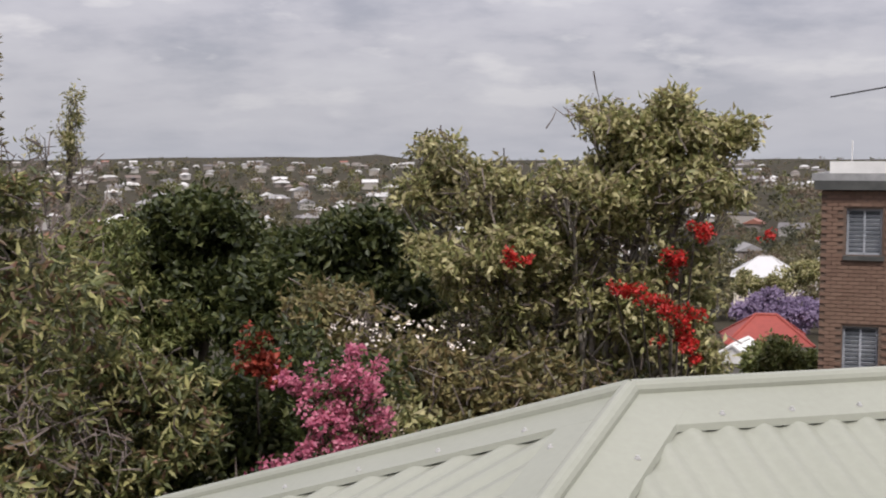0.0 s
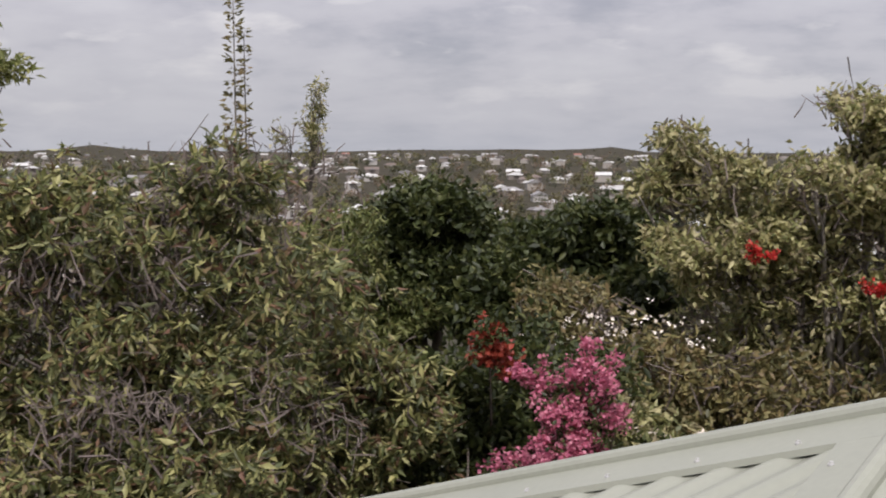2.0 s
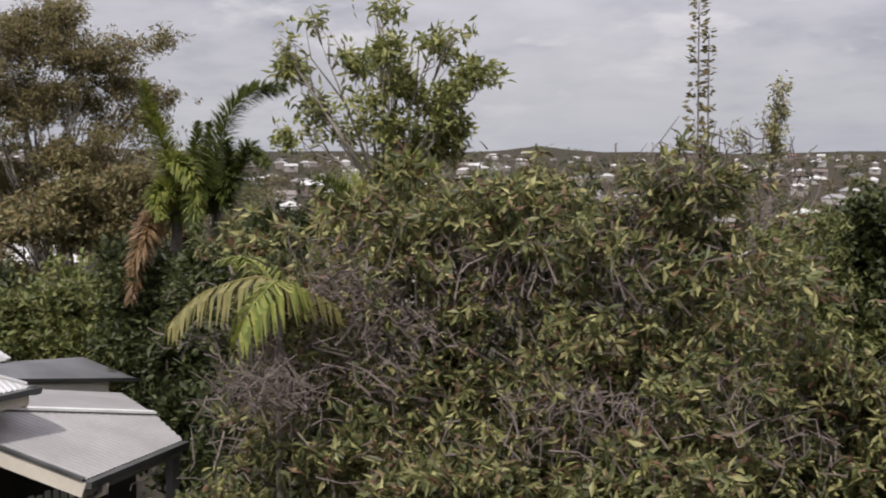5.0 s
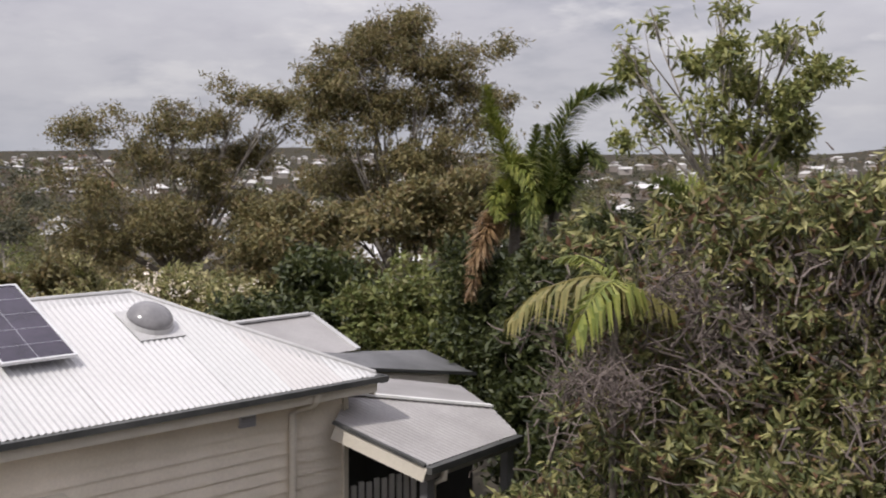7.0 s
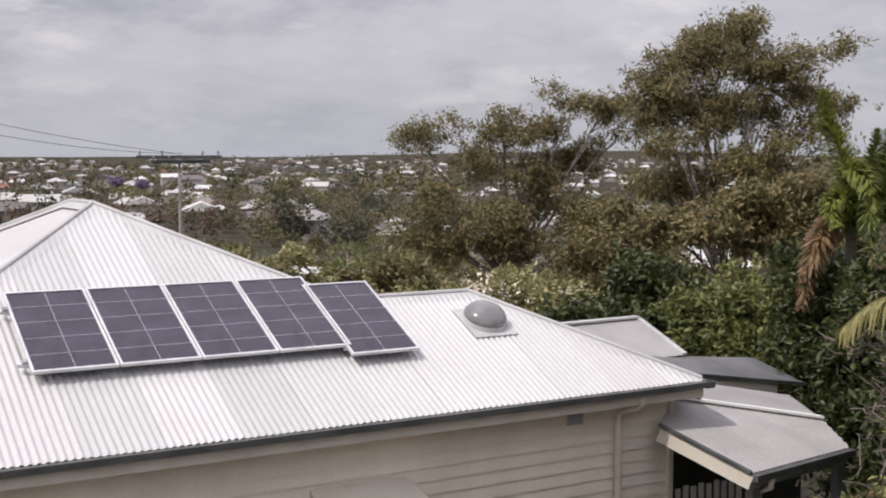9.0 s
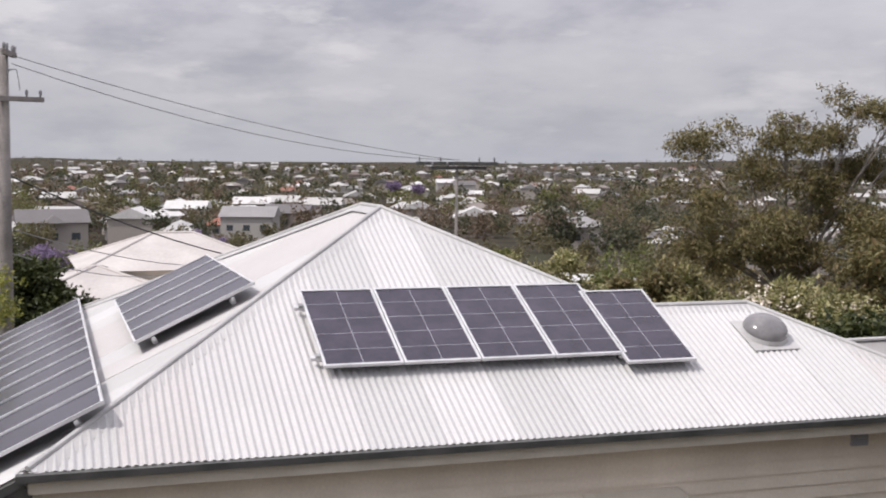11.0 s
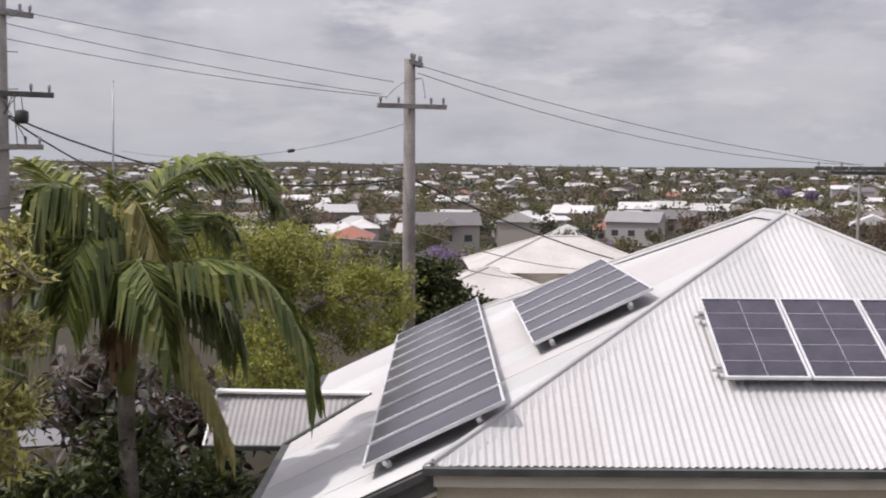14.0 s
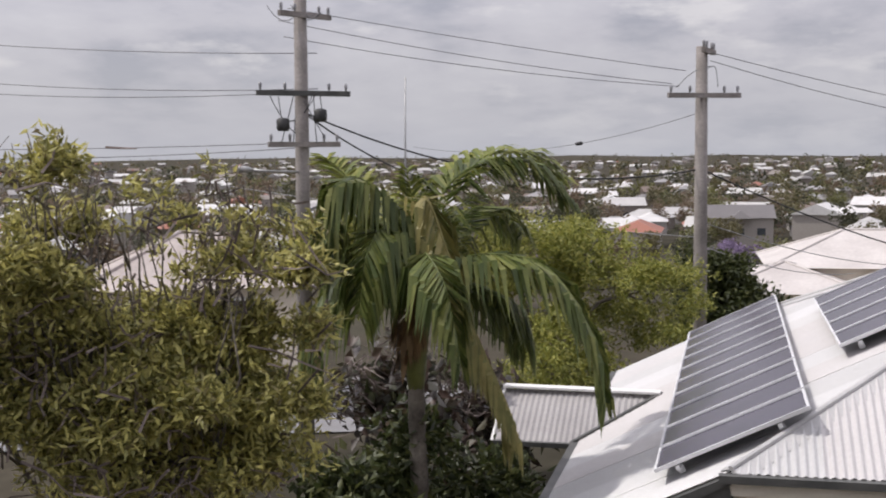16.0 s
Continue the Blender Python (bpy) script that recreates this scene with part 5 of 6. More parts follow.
make_tree("bottlebrush", "feathery yellow-green shrub with fine drooping leaves", (*compass(118, 8.6)[:2], 0),
          [(*compass(125.61, 8.4, 7.16), 0.02, 0.6, 0.05), (*compass(126.32, 8.4, 6.94), 0.06, 0.6, 0.04), (*compass(116.2, 8.9, 6.93), 0.02, 0.6, 0.07), (*compass(116.28, 8.7, 6.73), 0.05, 0.6, 0.06),
           (*compass(121.56, 8.9, 6.76), 0.04, 0.6, 0.06), (*compass(123.03, 8.4, 6.83), 0.02, 0.6, 0.05), (*compass(118.56, 8.7, 6.6), 0.06, 0.6, 0.05), (*compass(114.95, 8.9, 6.52), 0.06, 0.6, 0.06),
           (*compass(124.3, 8.5, 6.56), 0.09, 0.6, 0.06), (*compass(125.85, 9.0, 6.59), 0.1, 0.6, 0.07), (*compass(117.05, 9.0, 6.35), 0.15, 0.6, 0.08), (*compass(116.03, 8.4, 6.24), 0.19, 0.6, 0.11),
           (*compass(125.34, 8.4, 6.2), 0.27, 0.6, 0.14), (*compass(123.46, 8.7, 5.84), 0.45, 0.6, 0.22), (*compass(119.18, 9.0, 5.86), 0.42, 0.6, 0.2), (*compass(116.87, 8.6, 5.78), 0.2, 0.6, 0.2),
           (*compass(128.21, 8.5, 6.06), 0.36, 0.6, 0.28), (*compass(125.5, 8.6, 5.41), 0.44, 0.6, 0.3), (*compass(120.79, 8.4, 5.41), 0.47, 0.6, 0.29), (*compass(116.93, 8.5, 5.4), 0.24, 0.6, 0.26),
           (*compass(114.83, 8.7, 5.36), 0.1, 0.6, 0.18), (*compass(115.67, 8.7, 4.95), 0.24, 0.6, 0.24), (*compass(122.15, 8.5, 4.89), 0.75, 0.6, 0.24), (*compass(117.53, 8.5, 4.84), 0.4, 0.6, 0.2),
           (*compass(130.33, 8.5, 5.78), 0.44, 0.6, 0.59)],
          M_FEATHER, 4700, 14, 0.09, 0.027, droop=0.0, trunk=0.05, twigs=800, seed=33, shell=0.3, lump=0.5, spread=0.9, reach=0.5, gap=0.04, category="shrub")
make_tree("street_tree", "bright yellow-green street tree behind the palm", (*compass(100, 27)[:2], 0), [(*compass(96.4, 27, 4.0), 1.4, 1.2, 0.9), (*compass(99.5, 27, 4.7), 1.7, 1.3, 1.0), (*compass(103.5, 27, 5.0), 1.8, 1.3, 1.0), (*compass(108, 27, 5.1), 1.7, 1.3, 1.2), (*compass(111.5, 27, 5.0), 1.5, 1.2, 1.2), (*compass(101, 26, 2.6), 2.6, 1.3, 1.4)],
          M_YELLOW, 4600, 12, 0.13, 0.04, trunk=0.14, seed=34)
make_tree("street_tree", "dark green street tree by the pole", (*compass(93.8, 34)[:2], -0.5), [(*compass(94.2, 34, 3.2), 1.2, 1.1, 1.3), (*compass(92.6, 34, 2.4), 1.3, 1.1, 1.2)], M_DARK, 1500, 12, 0.18, 0.08, trunk=0.15, seed=35)

make_tree("large_leafed_tree", "dark tangle of large leaves with pale grey backs", (*compass(105.5, 17)[:2], 0), [(*compass(107, 16.5, 3.9), 1.2, 0.8, 0.6), (*compass(105.2, 16.5, 3.7), 0.7, 0.7, 0.6), (*compass(109.5, 16.5, 3.9), 1.2, 0.8, 0.7), (*compass(106, 16.2, 3.0), 2.0, 0.9, 0.8)],
          M_GREYLEAF, 700, 7, 0.2, 0.12, droop=0.5, trunk=0.2, twigs=700, seed=36)
make_tree("garden_shrub", "dark green shrubs at the foot of the palms", (*compass(106, 13.5)[:2], 0), [(*compass(105, 13.6, 2.7), 1.0, 0.9, 1.0), (*compass(108.5, 13.2, 3.0), 0.9, 0.8, 1.0), (*compass(110.5, 12.4, 2.8), 0.9, 0.8, 1.1), (*compass(103.4, 14.4, 2.2), 0.8, 0.8, 0.9)],
          M_DARK, 1800, 11, 0.15, 0.065, trunk=0.07, seed=37, category="shrub")

# garden trees on the slope beyond the house
rq = random.Random(12)
for yw, r, w, h, material, tone in ((63.6, 50, 1.7, 2.0, M_OLIVE, "olive-green"), (65.6, 44, 1.3, 1.4, M_GUM, "brownish"), (67.2, 62, 2.6, 2.2, M_BRIGHT, "mid-green"), (69.0, 54, 2.0, 1.7, M_OLIVE, "olive-green"), (70.6, 70, 2.4, 2.0, M_OLIVE, "olive-green"),
                                    (66.0, 78, 3.0, 2.4, M_OLIVE, "olive-green"), (68.6, 88, 3.2, 2.4, M_GUM, "brownish"), (71.8, 92, 3.0, 2.4, M_BRIGHT, "mid-green"), (63.4, 84, 3.0, 2.6, M_GUM, "brownish"), (73.4, 82, 2.4, 2.0, M_OLIVE, "olive-green"),
                                    (61.6, 66, 2.4, 2.4, M_GUM, "brownish"), (65.0, 100, 3.4, 2.6, M_BRIGHT, "mid-green"), (74.6, 100, 2.8, 2.0, M_OLIVE, "olive-green"), (70.2, 104, 3.2, 2.4, M_GUM, "brownish")):
    zt = 7 - math.tan(radians(rq.uniform(3.8, 5.0))) * r
    p = compass(yw, r)
    g0 = ground_z(p.x, p.y)
    make_tree("garden_tree", tone + " garden tree on the slope beyond the house", (p.x, p.y, g0),
              [(*compass(yw + rq.uniform(-1, 1), r, zt - h * 0.5), w * 0.55, w * 0.5, h * 0.5), (*compass(yw - 1.0, r, zt - h * 1.1), w * 0.6, w * 0.5, h * 0.6), (*compass(yw + 1.0, r + 1, zt - h * 1.2), w * 0.6, w * 0.5, h * 0.6),
               (*compass(yw, r - 1, (zt + g0) * 0.5 - h * 0.3), w * 0.9, w * 0.6, max(1.0, (zt - g0) * 0.35))], material, 800, 9, 0.26, 0.11, droop=0.5, trunk=0.16, seed=200 + int(r), lump=0.4, bark=M_PALEBARK, group="garden trees beyond the house")

make_tree("broadleaf_tree", "mixed olive shrubs under the eucalypts", (*compass(47, 27)[:2], -0.5),
          [(*compass(51.99, 27.3, 5.5), 0.89, 1.0, 0.44), (*compass(49.94, 26.5, 5.67), 0.86, 1.0, 0.49), (*compass(47.93, 26.9, 5.9), 0.63, 1.0, 0.5), (*compass(46.46, 27.2, 6.14), 0.57, 1.0, 0.63),
           (*compass(45.93, 26.7, 5.32), 0.62, 1.0, 0.56), (*compass(48.66, 27.4, 5.13), 1.02, 1.0, 0.38), (*compass(54.06, 27.4, 5.23), 0.76, 1.0, 0.38), (*compass(44.48, 26.5, 5.59), 0.62, 1.0, 0.74),
           (*compass(45.0, 26.5, 6.41), 0.43, 1.0, 0.49)],
          M_GUM, 1900, 10, 0.17, 0.07, trunk=0.12, seed=63, lump=0.4)

# palms
shaped_palm("alexander_palm", "tall palm with arching green fronds and a grey ringed trunk", 107.78, 12.6, 0.0, 5.6, 0.085,
            [([(-0.02, 0.00, 0.31), (-0.37, -0.20, 1.01), (-0.70, -0.30, 1.22), (-0.89, -0.35, 0.96), (-0.85, -0.40, 0.26)], 0.55, M_PALM, 1.0),
              ([(0.07, 0.00, 0.31), (0.24, 0.20, 1.01), (0.63, 0.40, 1.33), (1.16, 0.50, 1.36), (1.57, 0.60, 0.98)], 0.6, M_PALM, 0.55),
              ([(0.07, 0.00, 0.31), (0.37, 0.50, 1.09), (0.77, 0.90, 1.44), (1.25, 1.20, 1.44), (1.60, 1.30, 1.18)], 0.55, M_FOXTAIL, 0.3),
              ([(0.13, 0.00, 0.17), (0.59, -0.30, 0.42), (1.25, -0.50, 0.31), (1.68, -0.60, -0.31), (1.82, -0.65, -0.98)], 0.6, M_PALM, 0.75),
              ([(-0.11, 0.00, 0.13), (-0.50, -0.10, 0.38), (-0.90, -0.20, 0.13), (-1.11, -0.20, -0.26), (-1.06, -0.20, -0.61)], 0.6, M_PALM, 1.0),
              ([(-0.15, 0.00, 0.31), (-0.59, 0.50, 0.96), (-0.85, 0.90, 1.27), (-1.05, 1.20, 1.40)], 0.5, M_FOXTAIL, 0.1),
              ([(0.04, -0.30, 1.01), (0.28, -0.50, 0.44), (0.50, -0.55, -0.22), (0.81, -0.55, -0.96), (0.94, -0.50, -1.49)], 0.4, M_YPALM, 1.2),
              ([(-0.02, 0.00, 0.31), (-0.06, 0.20, 0.87), (-0.13, 0.40, 1.29)], 0.4, M_FOXTAIL, 0.2),
              ([(-0.07, 0.00, 0.26), (-0.35, -0.50, 0.70), (-0.52, -0.80, 0.44), (-0.59, -0.90, -0.09)], 0.5, M_PALM, 1.0),
              ([(0.20, 0.00, 0.09), (0.63, 0.40, 0.04), (0.98, 0.70, -0.22), (1.16, 0.80, -0.70)], 0.5, M_PALM, 1.0),
              ([(-0.02, 0.00, 0.00), (-0.12, -0.10, -0.22), (-0.15, -0.10, -0.70)], 0.3, M_DEADPALM, 1.0),
              ([(0.04, 0.00, 0.22), (0.46, 0.90, 0.74), (0.90, 1.60, 0.83), (1.25, 2.00, 0.48)], 0.55, M_PALM, 0.8),
              ([(0.02, 0.00, 0.22), (0.04, -0.60, 0.48), (0.24, -1.10, 0.17), (0.37, -1.20, -0.52)], 0.45, M_PALM, 1.0),
              ([(0.04, 0.00, 0.22), (-0.15, 0.90, 0.61), (-0.46, 1.60, 0.70), (-0.68, 2.00, 0.31)], 0.5, M_PALM, 0.9)], 96, 0.06, 21, shaft=1.0)
shaped_palm("foxtail_palm", "foxtail palm with plume-like bright green fronds and a dry brown one", 43.69, 20.0, 0.0, 6.08, 0.09,
            [([(0.00, 0.00, 0.00), (-0.17, 0.00, 0.86), (-0.41, 0.00, 1.44), (-0.50, 0.00, 1.97)], 0.34, M_FOXTAIL, 0),
              ([(-0.02, 0.00, 0.19), (-0.10, -0.20, 0.72), (0.19, -0.50, 0.55), (0.31, -0.60, -0.05)], 0.32, M_FOXTAIL, 0),
              ([(0.00, 0.00, 0.00), (-0.19, -0.30, 0.29), (-0.34, -0.50, 0.19), (-0.26, -0.60, -0.10)], 0.3, M_FOXTAIL, 0),
              ([(-0.29, 0.00, -0.10), (-0.48, -0.40, -0.34), (-0.65, -0.50, -0.86), (-0.74, -0.50, -1.42)], 0.3, M_DEADPALM, 0),
              ([(0.00, 0.00, 0.00), (0.24, 0.50, 0.72), (0.34, 0.80, 1.34)], 0.3, M_PALM, 0)], 230, 0.034, 22, plume=True)
shaped_palm("foxtail_palm", "dark green foxtail palm beside the lighter one", 41.91, 20.0, 0.0, 6.08, 0.09,
            [([(0.00, 0.00, 0.05), (0.00, 0.00, 0.86), (0.24, 0.00, 1.58), (0.67, 0.00, 1.90), (1.08, 0.00, 1.94)], 0.34, M_PALM, 0),
              ([(0.00, 0.00, 0.14), (0.34, -0.30, 0.58), (0.48, -0.40, 0.96), (0.77, -0.50, 0.72)], 0.3, M_PALM, 0),
              ([(-0.07, 0.00, 0.14), (-0.17, 0.30, 0.77), (-0.12, 0.50, 1.34)], 0.3, M_PALM, 0),
              ([(0.00, 0.00, 0.05), (0.19, -0.50, 0.48), (0.14, -0.70, 1.06)], 0.34, M_PALM, 0),
              ([(-0.05, 0.00, 0.00), (-0.29, -0.40, 0.29), (-0.38, -0.60, 0.00), (-0.34, -0.60, -0.48)], 0.3, M_PALM, 0)], 230, 0.032, 22, plume=True)
make_palm("foxtail_palm", "small pale foxtail palm rising out of the mango tree", (*compass(35.0, 13.6)[:2], 0), 6.2, 0.07, 11, [M_FOXTAIL, M_YPALM, M_FOXTAIL, M_PALM], 0.95, 70, 0.3, 0.03, 15, droop=(0.4, 1.6), rise=(0.8, 2.6), plume=1.0)
# added shrub: its dark leaves fill the dark space below the porch
make_tree("dark_shrub", "deep green shrub added to darken the space beside the porch posts", (*compass(41.6, 14.6)[:2], 0), [(*compass(42.0, 14.8, 1.9), 1.0, 0.8, 0.9), (*compass(39.6, 14.0, 2.4), 0.9, 0.8, 1.0)], M_DARK, 1100, 12, 0.14, 0.06, trunk=0.06, seed=62, category="shrub")
# M_DARK leaves put the shade under the palm heads into the colour
make_tree("dark_shrub", "shrubs crowding the stems of the foxtail palms, leaves dark for the shade there", (*compass(42, 18.6)[:2], 0), [(*compass(41.0, 18.4, 4.9), 0.8, 0.7, 1.1), (*compass(42.6, 18.6, 4.4), 0.6, 0.6, 1.2), (*compass(41.4, 18.0, 3.4), 1.1, 0.8, 1.2), (*compass(39.2, 18.4, 5.3), 0.7, 0.7, 1.0), (*compass(44.0, 18.4, 3.4), 0.6, 0.6, 1.0)],
          M_DARK, 2200, 12, 0.16, 0.06, trunk=0.07, seed=61, category="shrub")
shaped_palm("garden_palm", "low palm with yellowing fronds beside the mango tree", 38.86, 10.3, 0.0, 5.75, 0.03,
            [([(0.00, 0.00, 0.00), (-0.14, -0.10, 0.18), (-0.39, -0.20, 0.17), (-0.67, -0.30, 0.07), (-0.88, -0.35, -0.12)], 0.33, M_YPALM, 0.9),
              ([(-0.02, 0.00, 0.02), (-0.19, 0.20, 0.23), (-0.35, 0.30, 0.32), (-0.51, 0.40, 0.30)], 0.26, M_FOXTAIL, 0.5),
              ([(0.01, 0.00, 0.02), (0.19, 0.00, 0.07), (0.42, 0.00, -0.05)], 0.3, M_YPALM, 0.9),
              ([(0.00, 0.00, 0.01), (-0.05, -0.40, 0.19), (-0.23, -0.70, 0.05), (-0.35, -0.80, -0.19)], 0.3, M_FOXTAIL, 0.9)], 40, 0.035, 23)

# ---- poles and wires ----


def sag(a, b, drop, n=14):
    a, b = Vector(a), Vector(b)
    return [a.lerp(b, i / n) - Vector((0, 0, 4 * drop * (i / n) * (1 - i / n))) for i in range(n + 1)]


def wire(label, a, b, drop, r=0.012, material=None):
    solid("power_line", Geo().tube(sag(a, b, drop), r, 5), material or M_WIREPALE, label, "cable", "overhead cables", smooth=True)


def power_pole(yaw, d, top, arms, label, extras=False, girth=1.0):
    p = compass(yaw, d)
    root = thing("power_pole", Matrix.Translation((p.x, p.y, ground_z(p.x, p.y))) @ pose(0, 0, 0, 0, 0, yaw), label, "power pole", "timber power poles")
    h = top - ground_z(p.x, p.y)
    part("shaft", Geo().tube([(0, 0, -0.3), (0, 0, h * 0.5), (0, 0, h)], [0.19 * girth, 0.165 * girth, 0.14 * girth], 14), M_POLE, root, smooth=True)
    for z, half, turn, mat_ in arms:
        arm = part("crossarm", Geo().box((0, -0.17, 0), (2 * half, 0.1, 0.12)), mat_, root)
        arm.matrix_local = Matrix.Translation((0, 0, z - top + h)) @ pose(0, 0, 0, 0, 0, turn)
        for x in (-half * 0.92, -half * 0.4, half * 0.55, half * 0.92):
            part("insulator", Geo().tube([(x, -0.17, 0.06), (x, -0.17, 0.12), (x, -0.17, 0.2), (x, -0.17, 0.24)], [0.015, 0.035, 0.04, 0.015], 8), M_PORCELAIN, arm, smooth=True)
    if extras:
        zl = 6.75 - top + h
        part("lamp_arm", Geo().tube([(-0.1, -0.15, zl - 0.02), (-0.7, -0.2, zl), (-1.15, -0.25, zl + 0.03)], 0.028, 8), M_STEEL, root, "galvanised street lamp arm", smooth=True)
        part("lamp_head", Geo().tube([(-1.1, -0.25, zl + 0.03), (-1.2, -0.25, zl + 0.04), (-1.42, -0.27, zl + 0.05), (-1.5, -0.27, zl + 0.05)], [0.03, 0.07, 0.08, 0.03], 10), M_STEEL, root, "grey street lamp head", smooth=True)
        for x, z in ((-0.42, -3.95), (0.42, -3.75)):
            part("transformer_drum", Geo().tube([(x, -0.3, h + z), (x, -0.3, h + z + 0.06), (x, -0.3, h + z + 0.26), (x, -0.3, h + z + 0.3)], [0.12, 0.15, 0.15, 0.07], 12), M_WIRE, root, "black cable termination drum", smooth=True)
    return root


P1, P2, p3 = compass(94.8, 31), compass(113.2, 28), compass(74.52, 45)
Z1, Z2 = 9.7, 11.6
power_pole(94.8, 31, Z1, [(8.5, 0.95, 24, M_POLE), (9.58, 0.55, 76, M_POLE)], "weathered timber power pole with a steel crossarm")
power_pole(113.2, 28, Z2, [(10.25, 0.75, 40, M_POLE), (8.5, 1.1, 18, M_GUTTER), (7.35, 0.85, 18, M_POLE)], "timber power pole with three crossarms and cable drums", True)
for dx, z1, z2, s in ((-0.5, 9.12, 10.43, 0.05), (-0.9, 8.81, 10.17, 0.12), (-0.7, 8.74, 9.8, 0.14)):
    wire("thin overhead power line between timber poles", P1 + Vector((0, dx * 0.8, z1)), P2 + Vector((0, dx * 0.6, z2)), s, 0.01)
for dz, s in ((9.55, -0.1), (9.35, 0.15)):
    wire("thin overhead power line running over the roofs", P1 + Vector((0, 0.2, dz)), p3 + Vector((0, s, 7.15)), s + 0.4, 0.01)
wire("black service cable slung between poles", P2 + Vector((0, 0, 8.1)), P1 + Vector((0, 0, 6.7)), 0.75, 0.022, M_WIRE)
wire("black service cable slung between poles", P1 + Vector((0, 0, 6.7)), compass(78, 60, 2.0), 1.0, 0.022, M_WIRE)
wire("black service cable beyond the pole", P2 + Vector((0, 0, 8.1)), compass(106, 36, 6.2), 0.3, 0.022, M_WIRE)
for z, y, s in ((8.6, 138, 0.5), (8.55, 140, 0.7), (9.4, 136, 0.3), (7.4, 140, 0.2), (7.3, 138, 0.35)):
    wire("thin overhead power line leading away from the pole", P2 + Vector((0, 0.4, z)), compass(y, 45, z + 2.2 if z > 8 else z + 0.3), s)
for z, s, e in ((5.0, 0.25, (86, 50, 2.8)), (4.4, 0.3, (88, 55, 2.0)), (4.6, 0.2, (118, 50, 6.2))):
    wire("pale service wire low on the pole", P1 + Vector((0, 0, z + 0.4)), compass(*e), s, 0.014, M_PORCELAIN)
joint_line = sag(P1 + Vector((0, 0, 8.1)), compass(108, 40, 7.4), 0.5)
wire("thin wire with a joint in it", P1 + Vector((0, 0, 8.1)), compass(108, 40, 7.4), 0.5, 0.009)
jp = joint_line[5]
solid("cable_joint", Geo().tube([jp - (joint_line[6] - jp) * 0.12, jp + (joint_line[6] - jp) * 0.12], 0.05, 8), M_WIRE, "small black joint on a thin overhead wire", "cable joint", smooth=True)
power_pole(74.52, 45, 7.10, [(7.02, 1.5, 0, M_GUTTER), (6.85, 1.1, 20, M_GUTTER)], "slim timber power pole behind the white roof", girth=0.38)
for k in (-1.2, -0.4, 0.5, 1.2):
    wire("thin wires beyond the white roof", p3 + Vector((0.0, k, 7.05)), compass(62, 90, 6.4), 0.5, 0.01)
rw = random.Random(9)
for k in range(9):
    a = P2 + Vector((0.1, rw.uniform(-0.9, 0.9), 8.5))
    c = P2 + Vector((0.1, rw.uniform(-0.7, 0.7), rw.choice((7.4, 7.9, 7.5))))
    wire("looped black jumper lead on the pole", a, c, rw.uniform(0.0, 0.25), 0.011, M_WIRE)
for k in range(4):
    a = P2 + Vector((0.1, rw.uniform(-0.7, 0.7), 10.3))
    wire("looped pale jumper lead on the pole", a, a + Vector((0, rw.uniform(-0.8, 0.8), rw.uniform(0.0, 0.5))), 0.25, 0.01)
for k in range(3):
    a = P1 + Vector((0.1, -0.6 + 0.5 * k, 8.7))
    wire("looped pale jumper lead on the pole", a, P1 + Vector((0.1, 0.3, 9.2)), -0.15, 0.01)
mp = compass(108.4, 24)
solid("antenna_mast", Geo().tube([(0, 0, 0), (0, 0, 7.0), (-0.05, 0, 8.6)], [0.03, 0.02, 0.012], 6), M_STEEL, "thin grey metal antenna mast", "mast", m=Matrix.Translation((mp.x, mp.y, 0)), smooth=True)
wire("thin stay wire overhead", compass(-17.59, 9, 7.44), compass(-23.65, 9, 7.60), 0.0, 0.006, M_WIRE)

# ---- brick building ----


